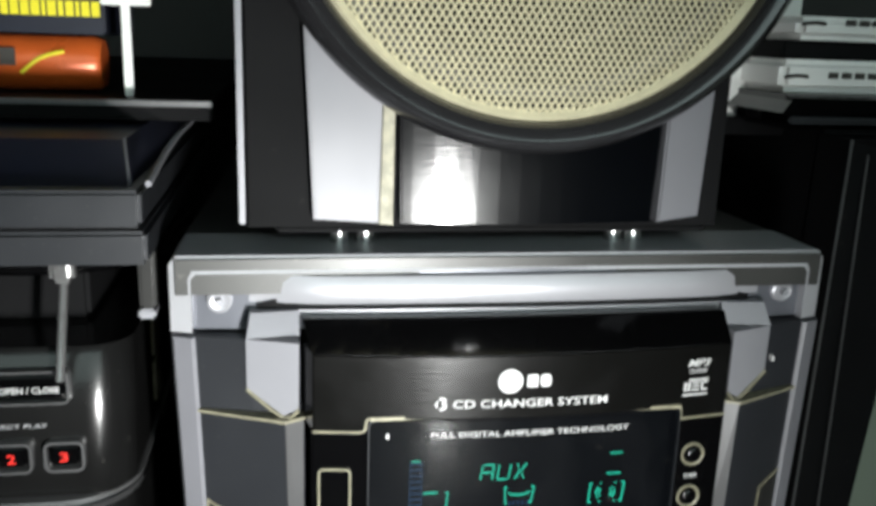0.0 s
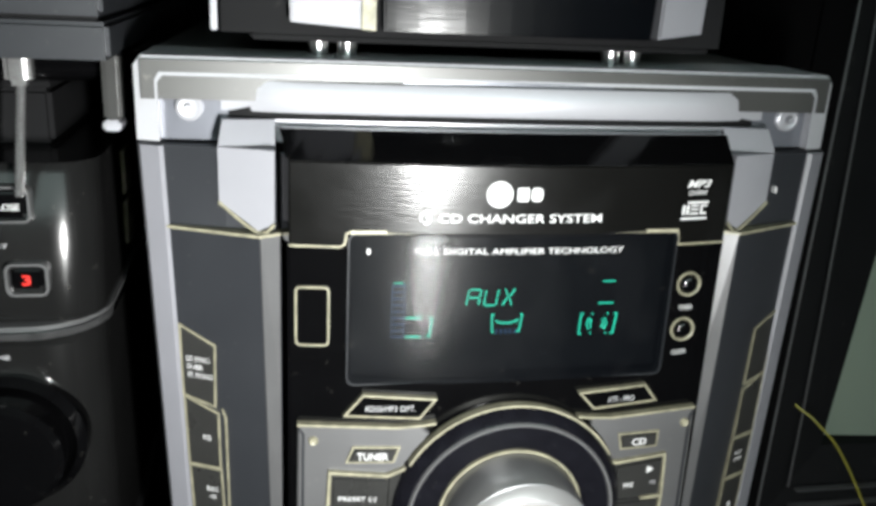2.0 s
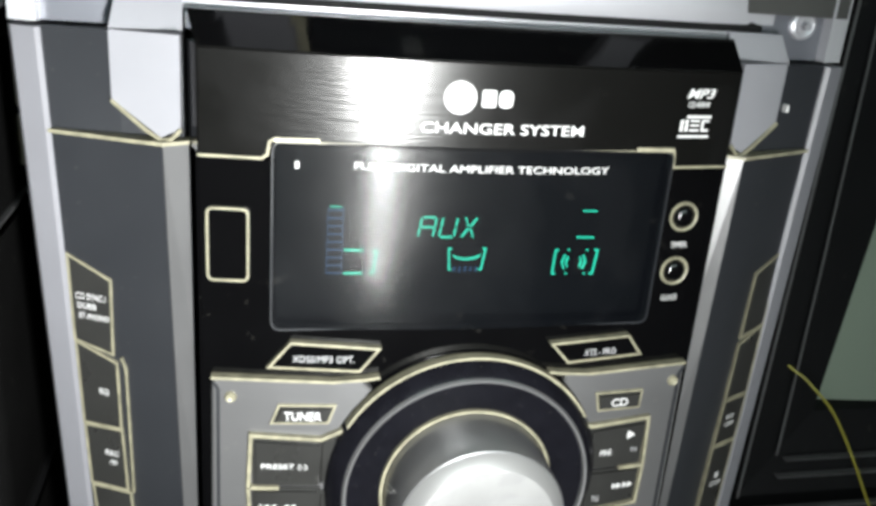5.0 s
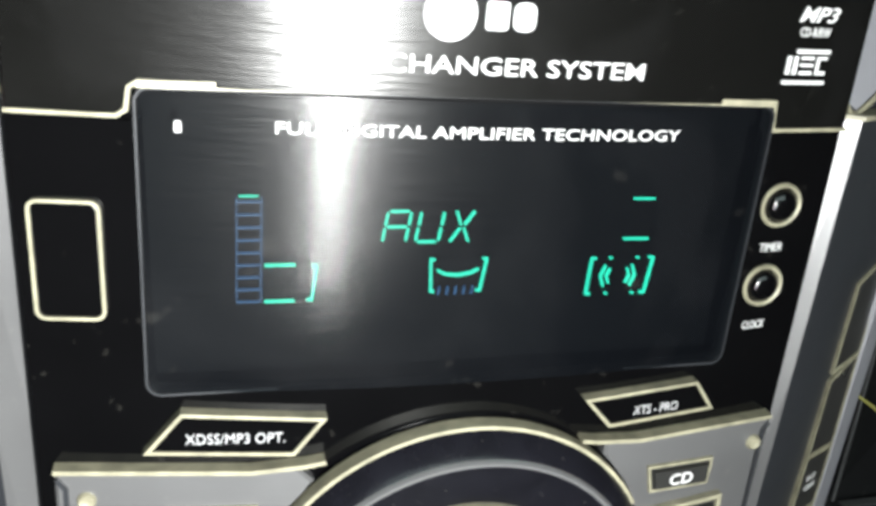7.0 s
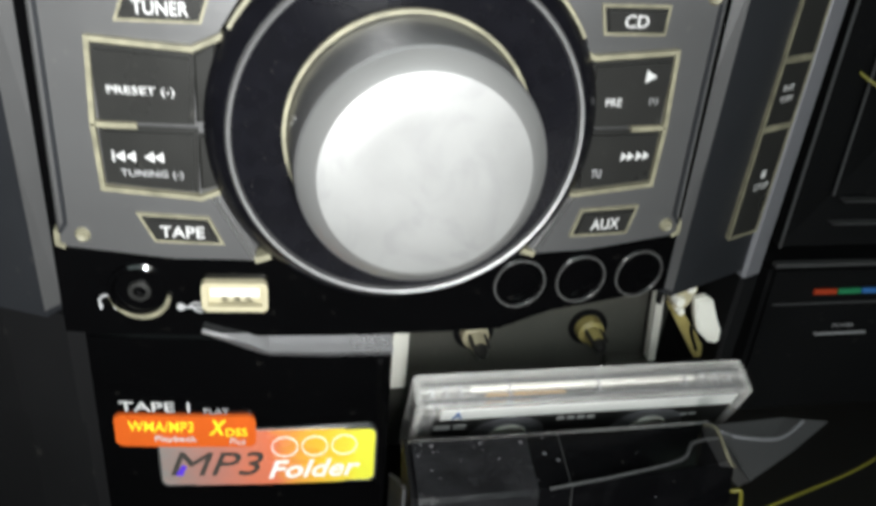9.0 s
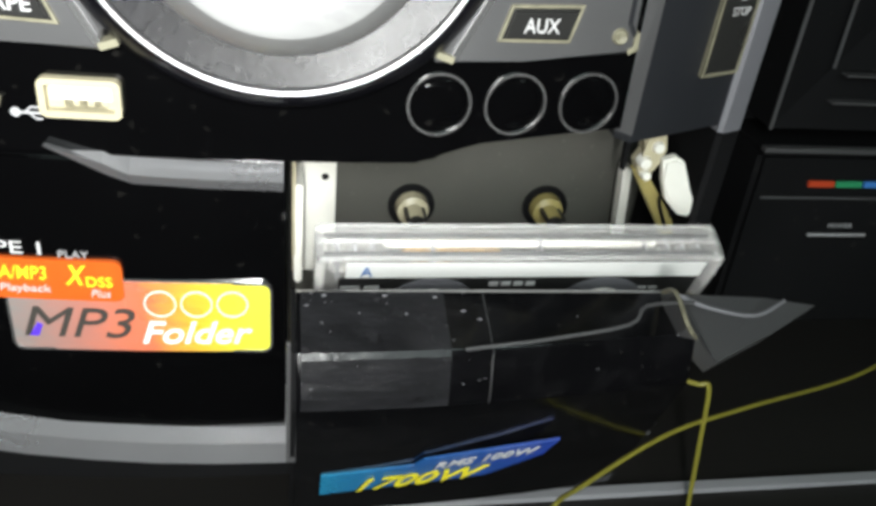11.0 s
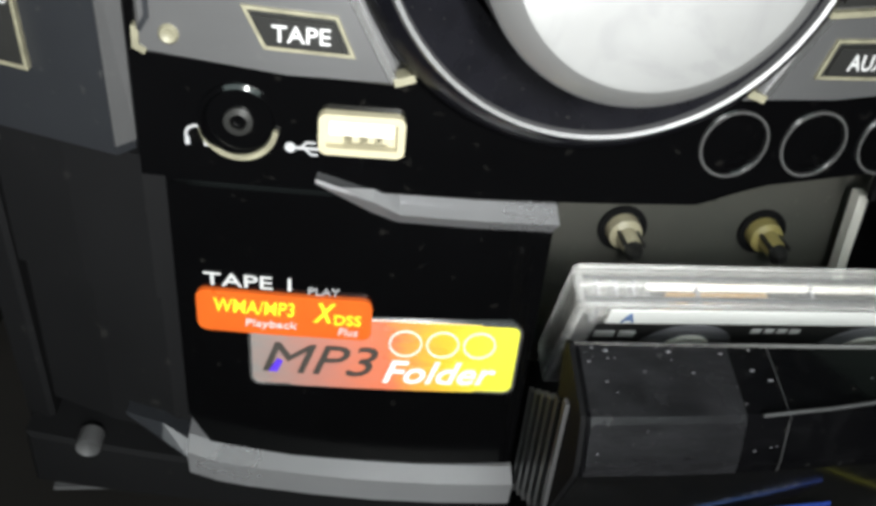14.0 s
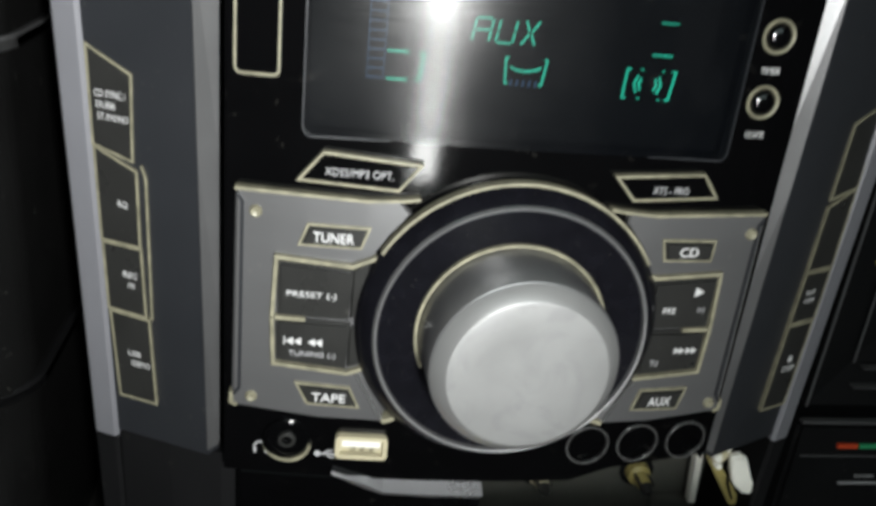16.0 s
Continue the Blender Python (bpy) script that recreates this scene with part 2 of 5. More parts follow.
def bow(bm, f=sag, step=0.008):
    xs = [v.co.x for v in bm.verts]
    lo, hi = min(xs), max(xs)
    k = math.floor(lo / step) + 1
    while k * step < hi - 1e-4:
        bmesh.ops.bisect_plane(bm, geom=bm.verts[:] + bm.edges[:] + bm.faces[:], plane_co=(k * step, 0, 0), plane_no=(1, 0, 0), dist=1e-6)
        k += 1
    for v in bm.verts:
        v.co.y += f(v.co.x)
    return bm


def prism(pts, y0, y1, bevel=0.0, curved=True, f=sag, segments=2):
    """A plate with the outline pts (x, z), its front at y0 and its back at y1, the front edge rounded."""
    bm = bmesh.new()
    a = [bm.verts.new((x, y0, z)) for x, z in pts]
    b = [bm.verts.new((x, y1, z)) for x, z in pts]
    top = bm.faces.new(a)
    bm.faces.new(b[::-1])
    n = len(pts)
    for i in range(n):
        bm.faces.new((a[i], b[i], b[(i + 1) % n], a[(i + 1) % n]))
    if bevel:
        bmesh.ops.bevel(bm, geom=list(top.edges), offset=bevel, segments=segments, affect="EDGES", clamp_overlap=True)
    if curved:
        bow(bm, f)
    return bm


def rect(x0, z0, x1, z1, r=0.0, n=4):
    if r <= 0:
        return [(x0, z0), (x1, z0), (x1, z1), (x0, z1)]
    out = []
    for cx, cz, a in ((x1 - r, z0 + r, -90), (x1 - r, z1 - r, 0), (x0 + r, z1 - r, 90), (x0 + r, z0 + r, 180)):
        out += [(cx + r * math.cos(radians(a + 90 * i / n)), cz + r * math.sin(radians(a + 90 * i / n))) for i in range(n + 1)]
    return out


def disc(cx, cz, r, n=32, a0=0, a1=360):
    full = abs(a1 - a0) >= 360
    return [(cx + r * math.cos(radians(a0 + (a1 - a0) * i / (n if full else n - 1))), cz + r * math.sin(radians(a0 + (a1 - a0) * i / (n if full else n - 1)))) for i in range(n)]


def ribbon(pts, w, y0, y1, closed=True, curved=True, f=sag):
    """A raised line of width w along pts (x, z)."""
    n = len(pts)
    P = [Vector(p) for p in pts]
    L, R = [], []
    for i in range(n):
        d1 = (P[i] - P[i - 1]) if (closed or i > 0) else (P[1] - P[0])
        d2 = (P[(i + 1) % n] - P[i]) if (closed or i < n - 1) else (P[i] - P[i - 1])
        d1, d2 = d1.normalized(), d2.normalized()
        t = (d1 + d2)
        t = t.normalized() if t.length > 1e-6 else d1
        nrm = Vector((-t.y, t.x))
        k = w / 2 / max(0.45, abs(nrm.dot(Vector((-d2.y, d2.x)))))
        L.append(P[i] + nrm * k)
        R.append(P[i] - nrm * k)
    bm = bmesh.new()
    rows = []
    for i in range(n):
        rows.append([bm.verts.new((q.x, y, q.y)) for q, y in ((L[i], y0), (R[i], y0), (R[i], y1), (L[i], y1))])
    for i in range(n if closed else n - 1):
        a, b = rows[i], rows[(i + 1) % n]
        for k in range(4):
            bm.faces.new((a[k], a[(k + 1) % 4], b[(k + 1) % 4], b[k]))
    if not closed:
        bm.faces.new(rows[0])
        bm.faces.new(rows[-1][::-1])
    if curved:
        for v in bm.verts:
            v.co.y += f(v.co.x)
    return bm


def lathe(profile, cx, cz, n=64, oy=0.0):
    """Turns (radius, y) about the axis along y through (cx, cz)."""
    bm = bmesh.new()
    rings = []
    for r, y in profile:
        if r < 1e-6:
            rings.append([bm.verts.new((cx, y + oy, cz))])
        else:
            rings.append([bm.verts.new((cx + r * math.cos(2 * math.pi * i / n), y + oy, cz + r * math.sin(2 * math.pi * i / n))) for i in range(n)])
    for a, b in zip(rings, rings[1:]):
        for i in range(n):
            j = (i + 1) % n
            if len(a) == 1 and len(b) == 1:
                continue
            if len(a) == 1:
                bm.faces.new((a[0], b[i], b[j]))
            elif len(b) == 1:
                bm.faces.new((a[i], a[j], b[0]))
            else:
                bm.faces.new((a[i], a[j], b[j], b[i]))
    return bm


def box(x0, x1, y0, y1, z0, z1, bevel=0.0, segments=2):
    bm = bmesh.new()
    bmesh.ops.create_cube(bm, size=1, matrix=Matrix.Translation(((x0 + x1) / 2, (y0 + y1) / 2, (z0 + z1) / 2)) @ Matrix.Diagonal((x1 - x0, y1 - y0, z1 - z0, 1)))
    if bevel:
        bmesh.ops.bevel(bm, geom=bm.edges[:], offset=bevel, segments=segments, affect="EDGES", clamp_overlap=True)
    return bm


def loft(sections):
    """Joins closed loops of equal length into one closed solid."""
    bm = bmesh.new()
    rows = [[bm.verts.new(p) for p in s] for s in sections]
    n = len(rows[0])
    for a, b in zip(rows, rows[1:]):
        for i in range(n):
            bm.faces.new((a[i], a[(i + 1) % n], b[(i + 1) % n], b[i]))
    bm.faces.new(rows[0][::-1])
    bm.faces.new(rows[-1])
    return bm


def tube(points, r, n=8, smooth_steps=6):
    """A round cord through the points."""
    P = [Vector(p) for p in points]
    Q = []
    for i in range(len(P) - 1):
        a, b, c, d = P[max(i - 1, 0)], P[i], P[i + 1], P[min(i + 2, len(P) - 1)]
        for k in range(smooth_steps):
            t = k / smooth_steps
            Q.append(0.5 * ((2 * b) + (c - a) * t + (2 * a - 5 * b + 4 * c - d) * t * t + (3 * b - a - 3 * c + d) * t ** 3))
    Q.append(P[-1])
    secs = []
    for i, q in enumerate(Q):
        d = (Q[min(i + 1, len(Q) - 1)] - Q[max(i - 1, 0)]).normalized()
        u = d.cross(Vector((0.13, 0.9, 0.31))).normalized()
        v = d.cross(u)
        secs.append([q + r * (u * math.cos(2 * math.pi * k / n) + v * math.sin(2 * math.pi * k / n)) for k in range(n)])
    return loft(secs)


def join(*bms):
    out = bmesh.new()
    for b in bms:
        me = bpy.data.meshes.new("piece")
        b.to_mesh(me)
        b.free()
        out.from_mesh(me)
        bpy.data.meshes.remove(me)
    return out


def lettering(words, x0, x1, z0, z1, y, material, parent, curved=True, slant=0.0, bold=0.0, rise=0.0, f=sag, place=None, name="lettering"):
    """Words set to fill the box x0..x1, z0..z1 on the front; rise: how much its end climbs; place: a pose to lay it by."""
    cu = bpy.data.curves.new("words", "FONT")
    cu.body, cu.size, cu.extrude, cu.offset, cu.shear, cu.resolution_u = words, 1.0, 0.012, bold * 0.45, slant, 3
    tmp = bpy.data.objects.new("words", cu)
    scene.collection.objects.link(tmp)
    dg = bpy.context.evaluated_depsgraph_get()
    me = bpy.data.meshes.new_from_object(tmp.evaluated_get(dg))
    scene.collection.objects.unlink(tmp)
    bpy.data.objects.remove(tmp)
    bpy.data.curves.remove(cu)
    co = [v.co.copy() for v in me.vertices]
    ax, bx = min(c.x for c in co), max(c.x for c in co)
    ay, by = min(c.y for c in co), max(c.y for c in co)
    for v, c in zip(me.vertices, co):
        u, w = (c.x - ax) / (bx - ax), (c.y - ay) / max(1e-9, by - ay)
        x, z = x0 + u * (x1 - x0), z0 + w * (z1 - z0) + rise * u
        yy = y - (0.00012 if c.z > 0 else -0.00012)
        p = Vector((x, yy + (f(x) if curved else 0), z))
        v.co = place @ p if place is not None else p
    me.materials.clear()
    me.materials.append(material)
    ob = new(name, me)
    hang(ob, parent)
    return ob


# ---- the setting ----
BASE = -0.047
floor = tagged(part("floor", box(-1.1, 1.1, -1.0, 0.72, -0.85, -0.80), WOOD), "dark floor of the room", "floor", kind="structure")
for nm, b in (("wall_north", (-1.1, 1.1, 0.62, 0.72, -0.8, 1.2)), ("wall_west", (-1.2, -1.1, -1.1, 0.72, -0.8, 1.2)), ("wall_east", (1.1, 1.2, -1.1, 0.72, -0.8, 1.2))):
    tagged(part(nm, box(*b), WALL), "dark painted wall", "wall", kind="structure")
# unseen wall behind the camera; its opening is added to let world light in
south = bmesh.new()
hole = [[south.verts.new((x, y, z)) for x, z in lp] for y in (-1.1, -1.0) for lp in ([(-1.1, -0.8), (1.1, -0.8), (1.1, 1.2), (-1.1, 1.2)], [(-0.6, 0.45), (0.6, 0.45), (0.6, 1.1), (-0.6, 1.1)])]
for i in range(4):
    j = (i + 1) % 4
    for a, b in ((hole[0], hole[1]), (hole[2], hole[3]), (hole[0], hole[2]), (hole[1], hole[3])):
        south.faces.new((a[i], a[j], b[j], b[i]))
tagged(part("wall_south", south, WALL), "unseen dark wall with an added opening that lets in dim light", "wall", kind="structure")
tagged(part("ceiling", box(-1.2, 1.2, -1.1, 0.72, 1.2, 1.3), WALL), "dark ceiling", "ceiling", kind="structure")

table = thing("sideboard", "dark wooden sideboard carrying the audio sets", "sideboard", (0, 0.2, -0.8))
smooth(part("top", box(-1.0, 1.0, -0.03, 0.60, BASE - 0.03, BASE, 0.004), WOOD, table))
part("edge_strip", box(0.0200, 0.60, -0.0045, -0.0005, BASE, BASE + 0.0016, 0.0004), FRAME, table, "pale strip along the top")
for x in (-0.97, -0.02, 0.93):
    part("upright", box(x, x + 0.04, 0.0, 0.58, -0.8, BASE - 0.03, 0.002), WOOD, table)


# ---- the hi-fi in the middle ----
def top_f(x):
    return 0.35 * x * x


hifi = thing("mini_hifi", "worn black and silver three-disc mini hi-fi with one tape door open", "stereo", (0, 0.1, BASE))


def narrow(x, z):
    return x * (1 - 0.25 * max(0.0, 0.24 - z))


part("case", box(-0.108, 0.108, 0.075, 0.36, BASE + 0.008, 0.255, 0.003), BLACK, hifi)
part("inner_block", box(-0.108, 0.0025, 0.036, 0.075, BASE + 0.008, 0.255), BLACK, hifi)
part("inner_block", box(0.0035, 0.110, 0.036, 0.075, 0.0625, 0.255), BLACK, hifi)
for x in (-0.085, 0.085):
    for y in (0.08, 0.33):
        smooth(part("foot", box(x - 0.012, x + 0.012, y - 0.012, y + 0.012, BASE, BASE + 0.009, 0.002), RUBBER, hifi))
topo = part("top_cover", loft([[(x, y, z) for x, y in ((-0.1235, 0.028), (0.1225, 0.028), (0.1245, 0.06), (0.121, 0.20), (0.118, 0.36), (-0.118, 0.36), (-0.119, 0.20), (-0.1245, 0.06))] for z in (0.2535, 0.2662)]), TOPM, hifi, "dusty black top cover")

# the silver frame round the top
outer = [(-0.1258, 0.2397), (-0.1258, 0.2640), (-0.1235, 0.2672), (0.1225, 0.2672), (0.1248, 0.2640), (0.1248, 0.2397)]
inner = [(-0.1183, 0.2397), (-0.1183, 0.2590), (-0.1165, 0.2612), (0.1155, 0.2612), (0.1172, 0.2590), (0.1172, 0.2397)]
bmf = bmesh.new()
rows = [[bmf.verts.new((x, y, z)) for x, z in loop] for loop, y in ((outer, 0.0255), (inner, 0.0235), (inner, 0.034), (outer, 0.060))]
for i in range(5):
    for k in range(4):
        a, b = rows[k], rows[(k + 1) % 4]
        bmf.faces.new((a[i], a[i + 1], b[i + 1], b[i]))
for i in (0, 5):
    bmf.faces.new([rows[k][i] for k in range(4)])
for v in bmf.verts:
    v.co.y += 0.30 * v.co.x ** 2
part("top_frame", bow(bmf, lambda x: 0.0), FRAME, hifi, "silver painted top frame")
part("head_panel", prism(rect(-0.1190, 0.2397, 0.1175, 0.2618), 0.0275, 0.05, f=top_f), HEADM, hifi, "metallic grey head panel")
# the bright bar: the head panel's sheen put into a paler paint; its upper face leans back, a groove blackened for shade
# runs below it, its ends sink into the head panel
secs = []
for i in range(31):
    x = -0.0985 + 0.197 * i / 30
    k = min(1.0, max(0.0, (0.0985 - abs(x)) / 0.026))
    k = k * k * (3 - 2 * k)
    y = 0.0225 + top_f(x) + 0.0048 * (1 - k)
    secs.append([(x, y + 0.0022 * k, 0.2602), (x, y + 0.0004 * k, 0.2572), (x, y, 0.2535), (x, y + 0.0016 * k, 0.2500), (x, 0.036, 0.2500), (x, 0.036, 0.2602)])
smooth(part("raised_bar", loft(secs), BAR, hifi, "raised bar across the head panel, its sheen painted as brighter silver"), 40)
# shade under the bar, put into the colour as a black tapered strip
part("groove_shade", prism([(-0.096, 0.2497), (-0.088, 0.2518), (0.086, 0.2518), (0.094, 0.2497), (0.094, 0.2475), (-0.096, 0.2475)][::-1], 0.0262, 0.036, f=top_f), BLACK, hifi)
part("lower_band", ribbon([(-0.0985 + 0.01 * i, 0.2467) for i in range(20)], 0.0020, 0.0246, 0.036, False, True, top_f), BAR, hifi)
for x in (-0.1088, 0.1088):
    s = part("screw_cap", lathe([(0, -0.0012), (0.0025, -0.0012), (0.0034, -0.0016), (0.0044, -0.0010), (0.0046, 0.002), (0, 0.002)], x, 0.2506, 28, 0.0268 + top_f(x)), BAR, hifi, "dull chrome screw cap")
    smooth(s, 50)
    part("slot", prism(disc(x, 0.2506, 0.0014, 6), 0.0256 + top_f(x), 0.0272, curved=False), SILVER, s)


def column(side):
    """The dark grey column with its strip of keys, on one side of the front."""
    sx = side
    prof = [(0.0800, 0.030), (0.0800, 0.0165), (0.0868, 0.0130), (0.1172, 0.0262), (0.1172, 0.040)]
    zs = [0.054, 0.10, 0.15, 0.211]
    bm = loft([[(sx * (narrow(x, z) if x > 0.085 else x), y, z) for x, y in prof] for z in zs])
    c = part("column", bm, GREY, hifi, "dark grey side column")
    # lighter inner facet
    part("inner_facet", loft([[(sx * x, y, z) for x, y in ((0.0797, 0.0168), (0.0797, 0.0160), (narrow(0.0868, z), 0.0125), (narrow(0.0871, z), 0.0132))] for z in (0.056, 0.10, 0.15, 0.2105)]), PLATE, c)
    part("edge_line", loft([[(sx * narrow(x, 0.211), y, z) for x, y in ((0.0800, 0.0150), (0.0869, 0.0117), (0.1180, 0.0250), (0.1180, 0.03), (0.0869, 0.018), (0.0800, 0.02))] for z in (0.2107, 0.2117)]), EDGE, c, "worn cream edge")
    # outer silver strip
    strip = part("side_strip", loft([[(sx * narrow(x, z), y, z) for x, y in ((0.1172, 0.040), (0.1172, 0.0258), (0.1185, 0.0250), (0.1248, 0.0278), (0.1258, 0.030), (0.1258, 0.060), (0.1172, 0.060))] for z in (0.052, 0.08, 0.14, 0.19, 0.2386)]), CHEEK, hifi, "satin grey side strip")
    part("lower_strip", loft([[(sx * narrow(x, z), y, z) for x, y in ((0.1172, 0.040), (0.1172, 0.0258), (0.1185, 0.0250), (0.1248, 0.0278), (0.1258, 0.030), (0.1258, 0.060), (0.1172, 0.060))] for z in (-0.030, 0.02, 0.0515)]), BLACK, hifi)
    # upper dark block beside the disc lid
    part("shoulder", loft([[(sx * x, y, z) for x, y in ((0.0810, 0.034), (0.0810, 0.0185), (0.0975, 0.0215), (0.1172, 0.0268), (0.1172, 0.034))] for z in (0.2118, 0.2388)]), GREY, hifi)
    f = [(x, 0.0200 - (0.0995 - x) * 0.33 + (0.004 if z > 0.2405 else 0.0), z) for x, z in ((0.0995, 0.2396), (0.0995, 0.2215), (0.0868, 0.2122), (0.0815, 0.2150), (0.0812, 0.2396))]
    n_ = len(f)
    bm = bmesh.new()
    a = [bm.verts.new((sx * x, y, z)) for x, y, z in f]
    b = [bm.verts.new((sx * x, y + 0.010, z)) for x, y, z in f]
    bm.faces.new(a)
    bm.faces.new(b[::-1])
    for i in range(n_):
        bm.faces.new((a[i], b[i], b[(i + 1) % n_], a[(i + 1) % n_]))
    part("head_cheek", loft([[(sx * x, y, z) for x, y in ((0.0810, 0.036), (0.0810, y0 + 0.002), (x1, y0), (x1 + 0.0006, 0.036))] for z, y0, x1 in ((0.2400, 0.0192, 0.0993), (0.2478, 0.0240, 0.0980))]), SILVER, hifi, "silver corner beside the disc lid")
    part("lid_cheek", bm, SILVER, hifi, "bright silver cheek beside the disc lid")
    part("cheek_edge", tube([(sx * f[1][0], f[1][1] - 0.0004, f[1][2] - 0.0004), (sx * f[2][0], f[2][1] - 0.0004, f[2][2] - 0.0006), (sx * f[3][0], f[3][1] - 0.0003, f[3][2])], 0.0006, 6, 3), EDGE, hifi)

    # keys: outline follows the column's slope
    def yf(x):
        return 0.0130 + (abs(x) / (1 - 0.25 * 0.09) - 0.0868) * 0.434
    def key(pts, words):
        k = part("side_key", prism(pts if sx > 0 else pts, -0.0008, 0.003, 0.0004, True, yf, 1), KEY, c, "worn dark side key")
        part("key_edge", ribbon(pts, 0.0007, -0.0011, 0.001, True, True, yf), EDGE, k)
        for wd, x0, x1, z0, z1 in words:
            lettering(wd, x0, x1, z0, z1, -0.0010, INK, k, f=yf)
    if sx < 0:
        key([(-0.1142, 0.1482), (-0.1030, 0.1452), (-0.1025, 0.1690), (-0.1147, 0.1752)], [("CD SYNC./", -0.1130, -0.1042, 0.1618, 0.1638), ("DUBB", -0.1126, -0.1072, 0.1588, 0.1606), ("ST./MONO", -0.1124, -0.1036, 0.1556, 0.1574)])
        key([(-0.1132, 0.1202), (-0.1018, 0.1200), (-0.1020, 0.1425), (-0.1140, 0.1477)], [("EQ", -0.1078, -0.1050, 0.1310, 0.1330)])
        key([(-0.1122, 0.0985), (-0.1008, 0.0980), (-0.1016, 0.1195), (-0.1130, 0.1196)], [("REC", -0.1072, -0.1030, 0.1098, 0.1116), ("/II", -0.1062, -0.1040, 0.1066, 0.1082)])
        key([(-0.1100, 0.0690), (-0.0985, 0.0688), (-0.0999, 0.0972), (-0.1118, 0.0978)], [("USB", -0.1068, -0.1030, 0.0838, 0.0856), ("/DEMO", -0.1062, -0.1002, 0.0805, 0.0823)])
        part("key_edge", ribbon([(-0.1006, 0.1445), (-0.0994, 0.1410), (-0.0990, 0.0975)], 0.0007, -0.0010, 0.001, False, True, yf), EDGE, c)
    else:
        key([(0.1040, 0.1452), (0.1150, 0.1482), (0.1168, 0.1752), (0.1050, 0.1690)], [])
        key([(0.1030, 0.1210), (0.1142, 0.1210), (0.1150, 0.1477), (0.1040, 0.1425)], [])
        key([(0.1018, 0.1020), (0.1132, 0.1020), (0.1142, 0.1200), (0.1030, 0.1200)], [("INT", 0.1058, 0.1098, 0.1118, 0.1134), ("COPY", 0.1056, 0.1104, 0.1088, 0.1104)])
        key([(0.1000, 0.0690), (0.1110, 0.0690), (0.1130, 0.1010), (0.1018, 0.1010)], [("STOP", 0.1046, 0.1102, 0.0830, 0.0850)])
        part("stop_mark", prism(rect(0.1064, 0.0866, 0.1080, 0.0888), -0.0011, 0, f=yf), INK, c)
    # lower column, stepped in
    low = [(0.0735, 0.034), (0.0735, 0.0165), (0.0830, 0.0130), (0.1000, 0.0190), (0.1172, 0.0270), (0.1172, 0.040)]
    if sx < 0:
        part("lower_column", loft([[(sx * narrow(x, z), y + dy, z) for x, y in low] for z, dy in ((-0.022, 0.001), (0.018, 0.0035), (0.020, 0.0), (0.0535, 0.0015))]), BLACK, hifi)
    else:
        part("lower_column", loft([[(x, y, z) for x, y in ((0.1138, 0.060), (0.1138, 0.036), (0.1150, 0.0300), (0.1172 - k, 0.0270), (0.1172 - k, 0.060))] for z, k in ((-0.030, 0.0050), (0.0535, 0.0050))]), GREY, hifi)
        part("inner_wall", loft([[(x, y, z) for x, y in ((0.1125, 0.066), (0.1125, 0.036), (0.1136, 0.036), (0.1136, 0.066))] for z in (-0.040, 0.0535)]), STEEL, hifi)


column(-1)
column(1)

# disc lid: black, its upper edge leaning back; its lower edge rises round the display
lid_out = [(-0.0770, 0.2103), (-0.0605, 0.2103), (-0.0590, 0.2113), (-0.0585, 0.2148), (-0.0570, 0.2159), (0.0560, 0.2159), (0.0572, 0.2150), (0.0578, 0.2103), (0.0765, 0.2103), (0.0765, 0.2385), (-0.0770, 0.2385)]
lid = part("disc_lid", prism(lid_out, 0.0, 0.018, 0.0006, True, sag, 1), LID, hifi, "glossy black hairline disc lid")
smooth(lid, 25)
bm = bmesh.new()
front = [bm.verts.new((x, sag(x) + 0.0006, 0.2383)) for x in [-0.077 + 0.1535 * i / 16 for i in range(17)]]
back = [bm.verts.new((x * 1.035, 0.0165 + sag(x) * 0.5, 0.2462)) for x in [-0.077 + 0.1535 * i / 16 for i in range(17)]]
back2 = [bm.verts.new((x * 1.035, 0.030, 0.2462)) for x in [-0.077 + 0.1535 * i / 16 for i in range(17)]]
base2 = [bm.verts.new((x, 0.030, 0.2383)) for x in [-0.077 + 0.1535 * i / 16 for i in range(17)]]
for r0, r1 in ((front, back), (back, back2), (back2, base2), (base2, front)):
    for i in range(16):
        bm.faces.new((r0[i], r0[i + 1], r1[i + 1], r1[i]))
for i in (0, 16):
    bm.faces.new((front[i], back[i], back2[i], base2[i]))
part("lid_crest", bm, GLOSS, lid)
for sx in (-1, 1):
    part("lid_flank", loft([[(sx * x, y, z) for x, y in ((0.0766, 0.0066), (0.0798, 0.018), (0.0760, 0.018))] for z in (0.2105, 0.2384)]), GLOSS, lid)
part("lid_edge", ribbon(lid_out[:9], 0.0007, -0.0003, 0.001, False), EDGE, lid, "worn cream lower edge")

